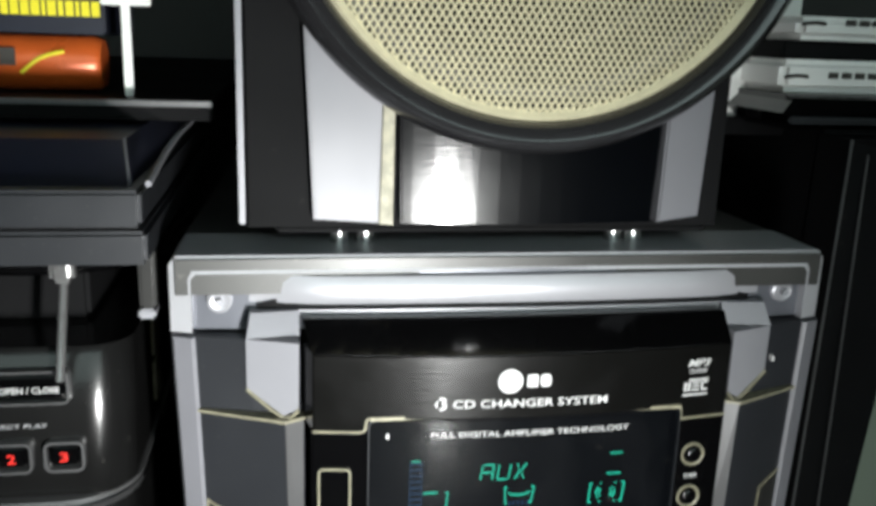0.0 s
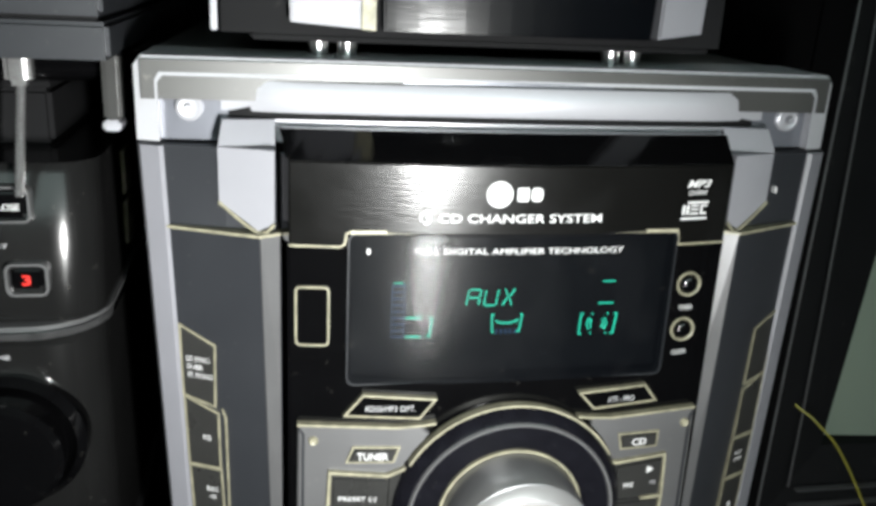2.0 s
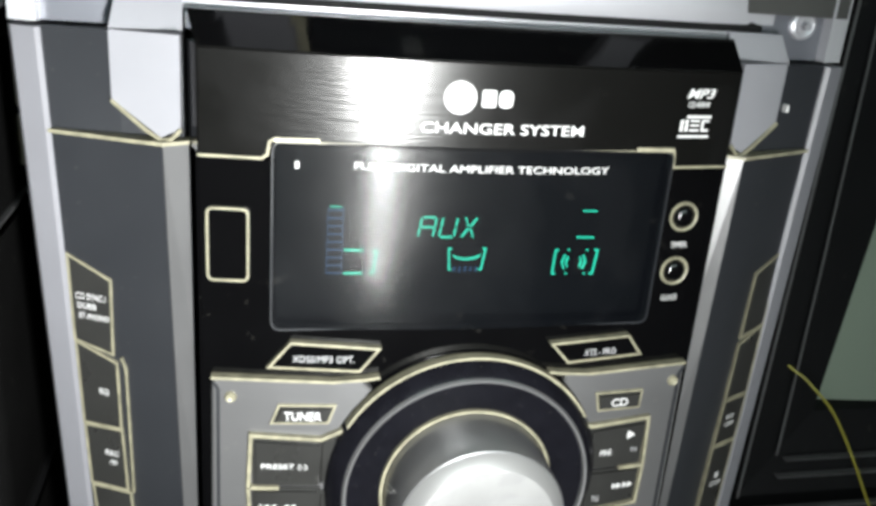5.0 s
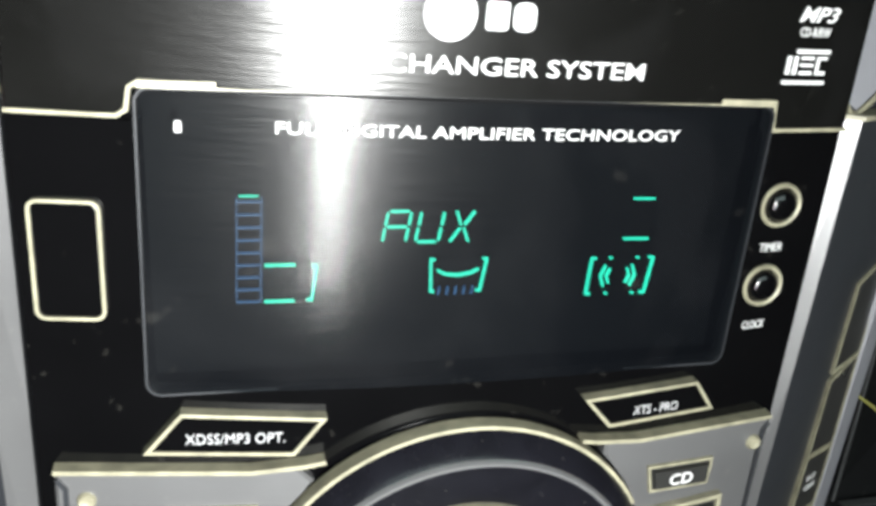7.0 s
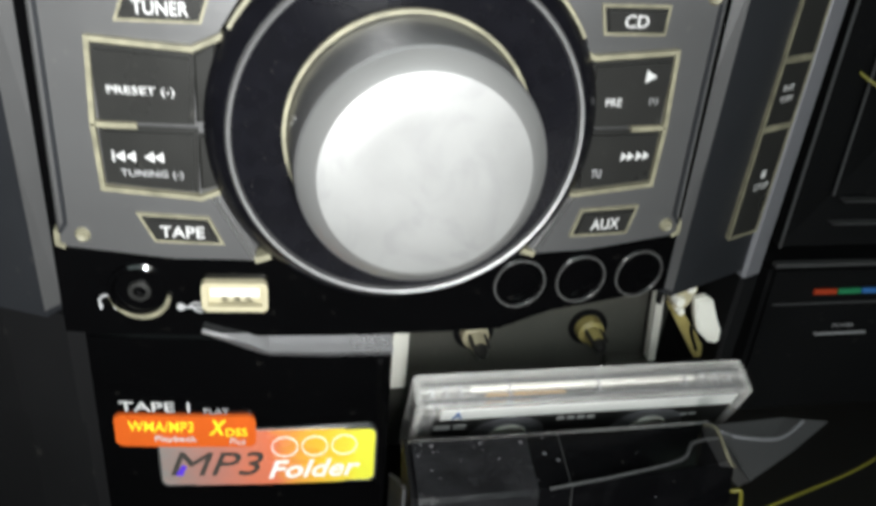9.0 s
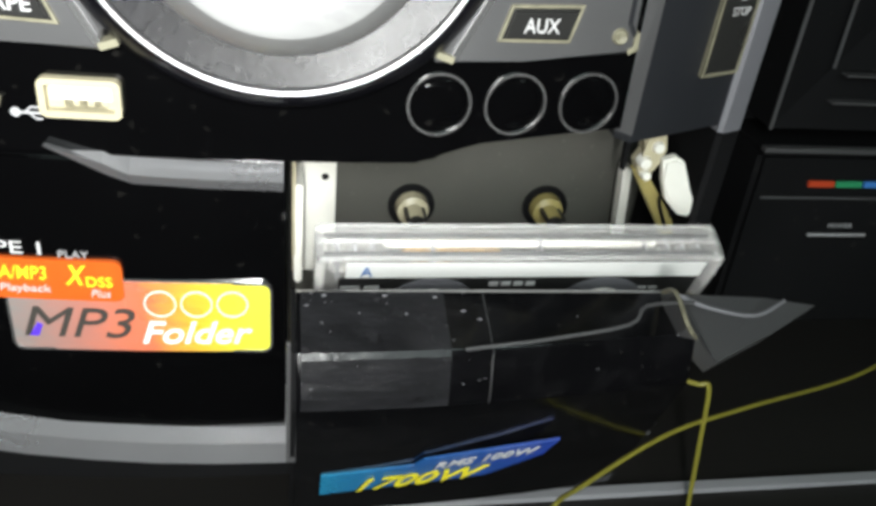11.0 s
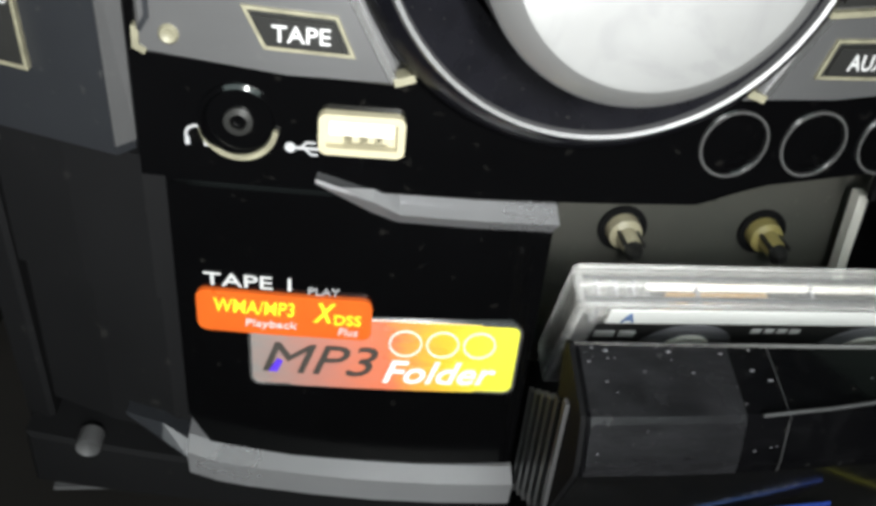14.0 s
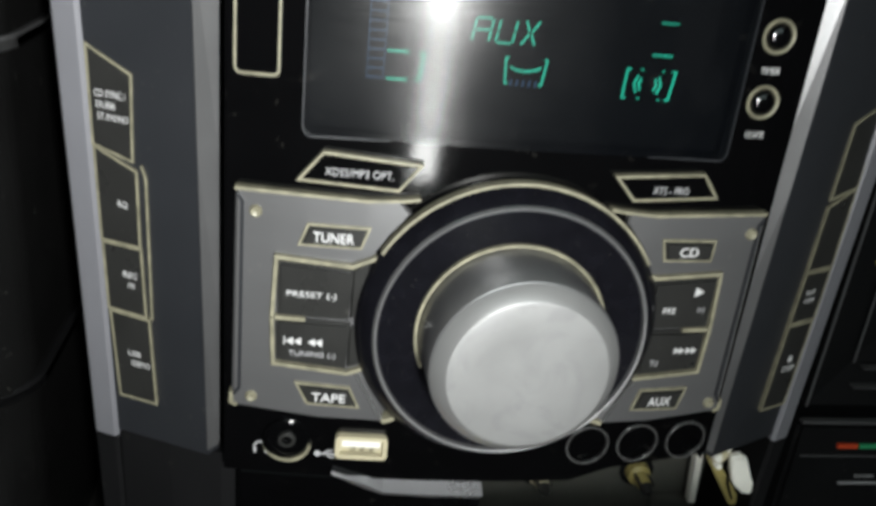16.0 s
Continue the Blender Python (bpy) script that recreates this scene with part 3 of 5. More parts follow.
panel_out = [(-0.0775, 0.0530), (0.0300, 0.0530), (0.0340, 0.0535), (0.0395, 0.0570), (0.0440, 0.0582), (0.0775, 0.0598), (0.0775, 0.2101), (0.0563, 0.2101), (0.0563, 0.1615), (-0.0568, 0.1615), (-0.0568, 0.2101), (-0.0775, 0.2101)]
panel = part("front_panel", prism(panel_out, 0.0012, 0.0345, 0.0008, True, sag, 2), GLOSS, hifi, "glossy black front panel")
smooth(panel, 25)

# display
dw = rect(-0.0573, 0.1610, 0.0568, 0.2147, 0.0022)
display = part("display_window", prism(dw, -0.0006, 0.0011, 0.0004), PANE, hifi, "smoked display window with green segments lit")
display.data.materials.append(SEE)
for p in display.data.polygons:
    p.material_index = 0 if p.normal.y < -0.6 else 1
display.visible_shadow = False
part("display_tube", box(-0.0600, 0.0595, 0.0086, 0.0120, 0.1585, 0.2160), TUBE, display, "black display tube behind the window")
smooth(display, 25)
part("window_edge", ribbon(rect(-0.0577, 0.1606, 0.0572, 0.2150, 0.0024), 0.0004, -0.0006, 0.003), GREY, display)
part("window_top_edge", ribbon([(-0.0573, 0.2156), (0.0568, 0.2156)], 0.0012, -0.0012, 0.001, False), EDGE, display)
lettering("FULL DIGITAL AMPLIFIER TECHNOLOGY", -0.0362, 0.0364, 0.2086, 0.2106, -0.0009, INK, display, bold=0.0)
part("tiny_mark", prism(rect(-0.0518, 0.2082, -0.0508, 0.2100), -0.0008, 0), INK, display)


def seg(pts, m=VFD, w=0.00042):
    lit = [(0.0015 + 1.045 * x, 0.1750 + 1.13 * (z - 0.1780)) for x, z in pts]
    part("segment", ribbon(lit, w * 0.85, 0.0078, 0.0085, False, False), m, display)


def glyph(x, z, h, w, strokes, m=VFD):
    for st in strokes:
        seg([(x + a * w + b * h * 0.16, z + b * h) for a, b in st], m)


glyph(-0.0168, 0.1884, 0.0053, 0.0042, [((0.0, 0.05), (0.0, 0.45)), ((0.0, 0.55), (0.0, 0.95)), ((0.1, 1), (0.9, 1)), ((1, 0.55), (1, 0.95)), ((1, 0.05), (1, 0.45)), ((0.1, 0.5), (0.9, 0.5))])
glyph(-0.0108, 0.1884, 0.0053, 0.0042, [((0, 0.05), (0, 0.45)), ((0, 0.55), (0, 0.95)), ((0.1, 0), (0.9, 0)), ((1, 0.05), (1, 0.45)), ((1, 0.55), (1, 0.95))])
glyph(-0.0048, 0.1884, 0.0053, 0.0042, [((0.1, 0.0), (0.42, 0.45)), ((0.58, 0.55), (0.9, 1.0)), ((0.9, 0.0), (0.58, 0.45)), ((0.1, 1.0), (0.42, 0.55))])
# level column, brackets and speaker marks
for i in range(9):
    seg([(-0.0416, 0.1786 + i * 0.0021), (-0.0378, 0.1786 + i * 0.0021)], VFDB, 0.00030)
seg([(-0.0417, 0.1785), (-0.0417, 0.1962)], VFDB, 0.0002)
seg([(-0.0376, 0.1785), (-0.0376, 0.1962)], VFDB, 0.0002)
seg([(-0.0413, 0.1963), (-0.0382, 0.1963)], VFD, 0.0002)
seg([(-0.0370, 0.1848), (-0.0318, 0.1848)])
seg([(-0.0370, 0.1785), (-0.0318, 0.1785)])
seg([(-0.0290, 0.1846), (-0.0281, 0.1846), (-0.0288, 0.1786), (-0.0297, 0.1786)])
seg([(-0.0068, 0.1852), (-0.0076, 0.1852), (-0.0072, 0.1794), (-0.0066, 0.1794)])
seg([(0.0022, 0.1852), (0.0030, 0.1852), (0.0022, 0.1794), (0.0014, 0.1794)])
seg([(-0.0062, 0.1832), (-0.0046, 0.1825), (-0.0022, 0.1823), (0.0002, 0.1827), (0.0016, 0.1834)], VFD, 0.0005)
for i in range(5):
    seg([(-0.0058 + i * 0.0016, 0.1788), (-0.0056 + i * 0.0016, 0.1802)], VFDB)
seg([(0.0250, 0.1848), (0.0241, 0.1848), (0.0238, 0.1780), (0.0247, 0.1780)])
seg([(0.0360, 0.1848), (0.0370, 0.1848), (0.0362, 0.1780), (0.0352, 0.1780)])
for x, d in ((0.0272, 1), (0.0328, -1)):
    seg([(x, 0.1834), (x - 0.0008 * d, 0.1814), (x, 0.1794)])
    seg([(x + 0.0010 * d, 0.1828), (x + 0.0004 * d, 0.1814), (x + 0.0010 * d, 0.1800)])
    for z in (0.1780, 0.1848):
        seg([(x + 0.0006, z), (x + 0.0011, z)])
seg([(0.0308, 0.1958), (0.0352, 0.1958)], VFD, 0.0003)
seg([(0.0300, 0.1884), (0.0352, 0.1884)], VFD, 0.0004)

# print on the lid
part("emblem", prism(disc(-0.0089, 0.2289, 0.0044, 36), -0.0003, 0.0005), INK, lid, "white round emblem")
part("maker_mark", prism(rect(-0.0029, 0.2266, 0.0010, 0.2312, 0.0006), -0.0003, 0.0005), INK, lid)
part("maker_mark", prism(rect(0.0018, 0.2266, 0.0057, 0.2312, 0.0014), -0.0003, 0.0005), INK, lid)
lettering("CD CHANGER SYSTEM", -0.0288, 0.0272, 0.2193, 0.2222, -0.0003, INK, lid, bold=0.014)
part("swirl_mark", ribbon([(-0.0338, 0.2228), (-0.0322, 0.2230), (-0.0316, 0.2222), (-0.0324, 0.2212), (-0.0315, 0.2203), (-0.0320, 0.2192), (-0.0334, 0.2188)], 0.0008, -0.0003, 0.0004, False), INK, lid)
part("swirl_mark", ribbon([(-0.0344, 0.2196), (-0.0348, 0.2208), (-0.0342, 0.2220)], 0.0006, -0.0003, 0.0004, False), INK, lid)
lettering("MP3", 0.0583, 0.0676, 0.2306, 0.2334, -0.0003, INK, lid, slant=0.3, bold=0.04)
lettering("CD-R/RW", 0.0592, 0.0664, 0.2280, 0.2297, -0.0003, INK, lid, bold=0.01)
for i, (a, b, c, d) in enumerate(((0.0595, 0.2249, 0.0676, 0.2257), (0.0576, 0.2210, 0.0586, 0.2244), (0.0592, 0.2210, 0.0602, 0.2244), (0.0609, 0.2210, 0.0640, 0.2217), (0.0609, 0.2225, 0.0640, 0.2231), (0.0609, 0.2238, 0.0640, 0.2244), (0.0647, 0.2210, 0.0672, 0.2217), (0.0647, 0.2238, 0.0672, 0.2244), (0.0647, 0.2210, 0.0655, 0.2244), (0.0573, 0.2192, 0.0676, 0.2199))):
    part("disc_badge_bar", prism(rect(a, b, c, d), -0.0003, 0.0004), INK, lid)

part("tiny_mark", prism(rect(0.1026, 0.2245, 0.1034, 0.2268), 0.0205, 0.024, curved=False), INK, hifi)
# sensor window, timer and clock keys
sw = part("sensor_window", prism(rect(-0.0746, 0.1752, -0.0642, 0.1956, 0.0014), 0.0002, 0.004, 0.0004), GLOSS, hifi, "black sensor window with worn cream rim")
part("rim", ribbon(rect(-0.0748, 0.1750, -0.0640, 0.1958, 0.0015), 0.0006, 0.0, 0.003), EDGE, sw)
for z, wd in ((0.1946, "TIMER"), (0.1770, "CLOCK")):
    k = part("round_key", lathe([(0, -0.0022), (0.0024, -0.0022), (0.0034, -0.0012), (0.0036, 0.002), (0, 0.002)], 0.0650, z, 28, 0.0015 + sag(0.065)), GLOSS, hifi, "small round black key")
    smooth(k, 50)
    part("rim", lathe([(0.0038, 0.001), (0.0038, -0.0010), (0.0043, -0.0013), (0.0047, -0.0008), (0.0047, 0.001)], 0.0650, z, 28, 0.0015 + sag(0.065)), EDGE, k)
    lettering(wd, 0.0622, 0.0680, z - 0.0100, z - 0.0082, 0.0010, INK, panel, bold=-0.012)

# slanted option keys
for pts, wd, x0, x1 in (([(-0.0582, 0.1490), (-0.0322, 0.1480), (-0.0268, 0.1552), (-0.0520, 0.1568)], "XDSS/MP3 OPT.", -0.0515, -0.0338), ([(0.0322, 0.1488), (0.0568, 0.1500), (0.0518, 0.1566), (0.0262, 0.1553)], "XTS - PRO", 0.0372, 0.0478)):
    k = part("option_key", prism(pts, -0.0012, 0.003, 0.0006, True, sag, 1), GLOSS, hifi, "slanted black key with worn cream rim")
    part("rim", ribbon(pts, 0.0007, -0.0013, 0.002), EDGE, k)
    lettering(wd, x0, x1, 0.1509, 0.1530, -0.0014, GINK, k, bold=-0.012)

# control plate, cut round by the dial
CX, CZ = 0.0018, 0.1097


def plate_pts(s):
    arc = [(CX + s * 0.0440 * math.sin(radians(a)), CZ + 0.0440 * math.cos(radians(a))) for a in (43, 47, 54, 62, 74, 90, 106, 118, 132)]
    p = [(s * 0.0320, 0.0762), (s * 0.0500, 0.0768), (s * 0.0750, 0.0786), (s * 0.0742, 0.1452), (s * 0.0400, 0.1446), (s * 0.0318, 0.1456)] + arc
    return p if s > 0 else p[::-1]


for s in (-1, 1):
    pl = part("control_plate", prism(plate_pts(s), -0.0016, 0.004, 0.0006, True, sag, 1), PLATE, hifi, "brushed grey control plate")
    part("plate_edge", ribbon([(s * 0.0262, 0.1462), (s * 0.0300, 0.1455), (s * 0.0400, 0.1446), (s * 0.0744, 0.1453)], 0.0009, -0.0019, 0.001, False), EDGE, pl)
    part("plate_side", ribbon([(s * 0.0738, 0.1440), (s * 0.0724, 0.1420), (s * 0.0728, 0.0850), (s * 0.0744, 0.0825)], 0.0009, -0.0022, 0.0, False), GREY, pl)
    part("plate_corner", ribbon([(s * 0.0750, 0.0830), (s * 0.0752, 0.0796), (s * 0.0735, 0.0788)], 0.0012, -0.0019, 0.001, False), EDGE, pl)
    for x, z in ((0.0697, 0.1394), (0.0702, 0.0822)):
        sc = part("screw", lathe([(0, -0.0007), (0.0006, -0.0009), (0.0013, -0.0011), (0.0017, -0.0006), (0.0018, 0.0005), (0, 0.0005)], s * x + 0.0008, z, 18, -0.0016 + sag(x)), EDGE, hifi, "small worn screw")
        smooth(sc, 60)

for pts, wd, x0, x1, z0, z1 in (([(-0.0574, 0.1312), (-0.0410, 0.1314), (-0.0390, 0.1372), (-0.0552, 0.1372)], "TUNER", -0.0538, -0.0430, 0.1328, 0.1356),
                                ([(0.0446, 0.1314), (0.0592, 0.1312), (0.0594, 0.1374), (0.0432, 0.1376)], "CD", 0.0484, 0.0542, 0.1330, 0.1358),
                                ([(-0.0535, 0.0816), (-0.0388, 0.0812), (-0.0416, 0.0876), (-0.0568, 0.0882)], "TAPE", -0.0522, -0.0426, 0.0832, 0.0860),
                                ([(0.0444, 0.0814), (0.0594, 0.0812), (0.0614, 0.0884), (0.0464, 0.0882)], "AUX", 0.0490, 0.0566, 0.0832, 0.0862)):
    k = part("source_key", prism(pts, -0.0032, 0.002, 0.0009, True, sag, 2), KEY, hifi, "raised dark key with worn cream rim")
    part("rim", ribbon(pts, 0.0006, -0.0024, 0.001), EDGE, k)
    lettering(wd, x0, x1, z0, z1, -0.0034, INK, k, bold=0.02)

# rocker keys either side of the dial
for s in (-1, 1):
    for top in (True, False):
        z0, z1 = (0.1098, 0.1264) if top else (0.0942, 0.1090)
        p = [(s * 0.0432, z0), (s * 0.0626, z0 + (0.0 if top else 0.0015)), (s * 0.0630, z1), (s * 0.0425, z1 - (0.0012 if top else 0))]
        k = part("rocker_key", prism(p, -0.0036, 0.002, 0.0010, True, sag, 2), KEY, hifi, "worn grey rocker key beside the dial")
        part("key_end", prism([(s * 0.0428, z0 + 0.0005), (s * 0.0428, z1 - 0.0013), (s * (0.0380 if top else 0.0392), z1 + (0.0020 if top else -0.0010)), (s * (0.0392 if top else 0.0372), z0 + (0.0018 if top else 0.0022))], -0.0030, 0.001, 0.0006, True, sag, 1), KEY, k)
        if top:
            part("rim", ribbon([(s * 0.0366, 0.1292), (s * 0.0430, 0.1262), (s * 0.0632, 0.1274), (s * 0.0640, 0.1094)], 0.0011, -0.0034, 0.001, False), EDGE, k)
            part("rim", ribbon([(s * 0.0550, 0.1094), (s * 0.0632, 0.1094)], 0.0012, -0.0036, 0.001, False), EDGE, k)
        else:
            part("rim", ribbon([(s * 0.0640, 0.1090), (s * 0.0634, 0.0946), (s * 0.0428, 0.0930), (s * 0.0356, 0.0959)], 0.0011, -0.0034, 0.001, False), EDGE, k)
        if s < 0 and top:
            lettering("PRESET (-)", -0.0602, -0.0468, 0.1160, 0.1181, -0.0038, INK, k, bold=0.01)
        elif s < 0:
            lettering("TUNING (-)", -0.0592, -0.0462, 0.0976, 0.0996, -0.0038, GINK, k, bold=0.01)
            for x in (-0.0600, -0.0578, -0.0540, -0.0520):
                part("arrow_mark", prism([(x + 0.0020, 0.1014), (x + 0.0020, 0.1038), (x, 0.1026)], -0.0039, -0.003), INK, k)
            part("arrow_mark", prism(rect(-0.0606, 0.1014, -0.0602, 0.1038), -0.0039, -0.003), INK, k)
        elif top:
            part("arrow_mark", prism([(0.0560, 0.1206), (0.0588, 0.1221), (0.0560, 0.1236)], -0.0039, -0.003), INK, k)
            lettering("PRE", 0.0470, 0.0510, 0.1152, 0.1171, -0.0038, INK, k, bold=0.01)
            lettering("(+)", 0.0580, 0.0602, 0.1152, 0.1171, -0.0038, GINK, k)
        else:
            lettering("TU", 0.0464, 0.0490, 0.0976, 0.0996, -0.0038, GINK, k)
            for x in (0.0535, 0.0552, 0.0574, 0.0592):
                part("arrow_mark", prism([(x, 0.1016), (x + 0.0017, 0.1027), (x, 0.1038)], -0.0039, -0.003), INK, k)

# the dial
dial = part("dial_bezel", lathe([(0.0432, 0.004), (0.0432, -0.0022), (0.0424, -0.0036), (0.0396, -0.0070), (0.0386, -0.0076), (0.0386, 0.004)], CX, CZ, 96), ANNULUS, hifi, "dark round bezel of the volume dial")
smooth(dial, 30)
part("bezel_edge", ribbon(disc(CX, CZ, 0.0430, 40, 30, 150), 0.0008, -0.0034, 0.0, False, False), EDGE, dial)
smooth(part("silver_ring", lathe([(0.0388, 0.0), (0.0388, -0.0078), (0.0383, -0.0085), (0.0376, -0.0083), (0.0373, -0.0070), (0.0373, 0.0)], CX, CZ, 96), KNOBS, dial, "thin silver ring"), 40)
smooth(part("dial_well", lathe([(0.0375, -0.0070), (0.0310, -0.0056), (0.0270, -0.0050), (0.0270, 0.0)], CX, CZ, 96), ANNULUS, dial), 40)
part("well_edge", ribbon(disc(CX, CZ, 0.0267, 48, 10, 205), 0.0009, -0.0064, -0.004, False, False), EDGE, dial)
knob = part("volume_knob", lathe([(0.0259, 0.0), (0.0259, -0.0080), (0.0254, -0.0236), (0.0252, -0.0246), (0.0246, -0.0250)], CX, CZ, 96), KNOBS, hifi, "large silver volume knob with worn face")
smooth(knob, 28)
smooth(part("knob_bevel", lathe([(0.0249, -0.0247), (0.0246, -0.0252), (0.0217, -0.0281), (0.0212, -0.0284)], CX, CZ, 96), BEVEL, knob, "bright turned bevel"), 28)
smooth(part("knob_face", lathe([(0.0212, -0.0284), (0.0205, -0.0285), (0.012, -0.0284), (0.0, -0.0284)], CX, CZ, 96), KNOB, knob, "scuffed aluminium face"), 30)
# worn bright chips at the foot of the knob and scratches on its side
for a, l in ((-116, 0.0030), (-110, 0.0018), (-103, 0.0009), (-88, 0.0012), (-84, 0.0008)):
    q = radians(a)
    part("chip_mark", prism([(CX + 0.0258 * math.cos(q) + l * u, CZ + 0.0258 * math.sin(q) + 0.6 * l * w) for u, w in ((-0.5, 0.1), (-0.2, -0.4), (0.3, -0.3), (0.5, 0.3), (0.1, 0.2), (-0.2, 0.5))], -0.0125, -0.008, curved=False), INK, knob)
for a, y0, y1 in ((168, -0.009, -0.016), (172, -0.010, -0.014)):
    q, q2 = radians(a), radians(a - 5)
    part("scratch_mark", tube([(CX + 0.0257 * math.cos(q), y0, CZ + 0.0257 * math.sin(q)), (CX + 0.0256 * math.cos(q2), y1, CZ + 0.0256 * math.sin(q2))], 0.00022, 6, 2), INK, knob)
for s in (-1, 1):
    part("dial_spoke", ribbon([(CX + s * 0.0420, 0.0930), (CX + s * 0.0335, 0.0772)], 0.0014, -0.0024, 0.002, False), CHROME, dial)
    part("dial_spoke", ribbon([(CX + s * 0.0335, 0.0772), (CX + s * 0.0300, 0.0784)], 0.0014, -0.0030, 0.002, False), EDGE, dial)

# sockets on the lower strip
jack = part("headphone_socket", lathe([(0.0072, 0.004), (0.0072, -0.0006), (0.0064, -0.0010), (0.0058, 0.0), (0.0050, 0.0035), (0.0024, 0.0042), (0.0024, 0.0), (0.0016, -0.0006), (0.0011, 0.0), (0.0011, 0.006)], -0.0588, 0.0662, 36, 0.0012 + sag(0.059)), GLOSS, hifi, "headphone socket with worn rim")
smooth(jack, 40)
part("rim", ribbon(disc(-0.0588, 0.0662, 0.0068, 20, 190, 350), 0.0010, -0.0002, 0.003, False), EDGE, jack)
part("inner_ring", lathe([(0.0026, 0.004), (0.0026, -0.0008), (0.0015, -0.0010), (0.0013, 0.004)], -0.0588, 0.0662, 24, 0.0012 + sag(0.059)), KEY, jack)
usb = part("usb_socket", ribbon(rect(-0.0438, 0.0626, -0.0297, 0.0692, 0.0008), 0.0014, -0.0010, 0.006), CREAM, hifi, "cream usb socket")
part("shell", prism(rect(-0.0434, 0.0630, -0.0301, 0.0688), 0.0012, 0.008), CREAM, usb)
part("tongue", prism(rect(-0.0425, 0.0652, -0.0310, 0.0682), 0.0004, 0.006, 0.0003), WHITEP, usb)
for x in (-0.0412, -0.0384, -0.0356, -0.0330):
    part("contact", prism(rect(x, 0.0640, x + 0.0013, 0.0652), 0.0006, 0.006), CREAM, usb)
part("headphone_mark", ribbon(disc(-0.0665, 0.0626, 0.0019, 14, -40, 220), 0.0005, 0.0010, 0.002, False), GINK, panel)
for x in (-0.0682, -0.0648):
    part("headphone_mark", prism(rect(x - 0.0004, 0.0606, x + 0.0004, 0.0622), 0.0010, 0.002), GINK, panel)
part("usb_mark", ribbon([(-0.0494, 0.0618), (-0.0435, 0.0618)], 0.0005, 0.0010, 0.002, False), GINK, panel)
part("usb_mark", ribbon([(-0.0478, 0.0618), (-0.0466, 0.0630), (-0.0450, 0.0630)], 0.0004, 0.0010, 0.002, False), GINK, panel)
part("usb_mark", ribbon([(-0.0470, 0.0618), (-0.0458, 0.0606), (-0.0446, 0.0606)], 0.0004, 0.0010, 0.002, False), GINK, panel)
part("usb_mark", prism(disc(-0.0496, 0.0618, 0.0010, 12), 0.0010, 0.002), GINK, panel)
for x in (0.0340, 0.0508, 0.0678):
    c = part("blank_cap", lathe([(0, 0.0004), (0.0050, -0.0002), (0.0062, 0.0006), (0.0062, 0.003), (0, 0.003)], x, 0.0664, 32, 0.0012 + sag(x)), GLOSS, hifi, "round black blanking cap")
    smooth(c, 50)
    part("rim", ribbon(disc(x, 0.0664, 0.0067, 36), 0.00055, 0.0007, 0.002), CHROME, c)

# ---- tape 1, closed ----
d1 = [(-0.0735, -0.0100), (-0.0690, -0.0185), (-0.050, -0.0200), (-0.02, -0.0212), (0.0025, -0.0216), (0.0025, 0.0520), (-0.0735, 0.0520)]
door1 = part("tape_door", prism(d1, 0.0030, 0.035, 0.0010, True, sag, 2), GLOSS, hifi, "glossy black closed tape door")
smooth(door1, 25)
part("door_bar", loft([[(x, y + sag(x), z) for y, z in ((0.0030, zt), (-0.0012, (zt + zb) / 2 + 0.001), (0.0030, zb), (0.006, zb), (0.006, zt))] for x, zt, zb in ((-0.0450, 0.0552, 0.0546), (-0.0340, 0.0554, 0.0480), (-0.0290, 0.0525, 0.0462), (-0.015, 0.0520, 0.0456), (0.0020, 0.0517, 0.0452))]), BARM, door1, "bright silver bar on the tape door")
part("bottom_bar", loft([[(x, y + sag(x) * 1.2, z) for y, z in ((0.0035, zt), (-0.0005, zt - 0.0022), (0.0004, zt - 0.0098), (0.02, zt - 0.0098), (0.02, zt))] for x, zt in ((-0.0740, -0.0172), (-0.067, -0.0192), (-0.060, -0.0199), (-0.045, -0.0208), (-0.03, -0.0216), (-0.015, -0.0220), (0.0, -0.0223), (0.0028, -0.0223))]), BARM, hifi, "silver bar below the tape door")
part("bar_end", loft([[(x, y0, zt), (x, y0 - 0.003 * t_, (zt + zb) / 2), (x, y0, zb), (x, y0 + 0.006, zb), (x, y0 + 0.006, zt)] for x, y0, zt, zb, t_ in ((-0.0890, 0.0150, -0.0150, -0.0158, 0.1), (-0.0800, 0.0112, -0.0150, -0.0215, 0.7), (-0.0739, 0.0095, -0.0188, -0.0250, 1.0))]), GREY, hifi)
part("base_panel", prism([(-0.1150, BASE + 0.004), (0.1150, BASE + 0.004), (0.1150, -0.0385), (0.0030, -0.0385), (0.0030, -0.0325), (-0.1150, -0.0260)], 0.0060, 0.036, 0.001, True, sag, 1), BLACK, hifi)
part("base_edge", ribbon([(-0.110, BASE + 0.0040), (0.112, BASE + 0.0040)], 0.0012, 0.0045, 0.01, False), PLATE, hifi)
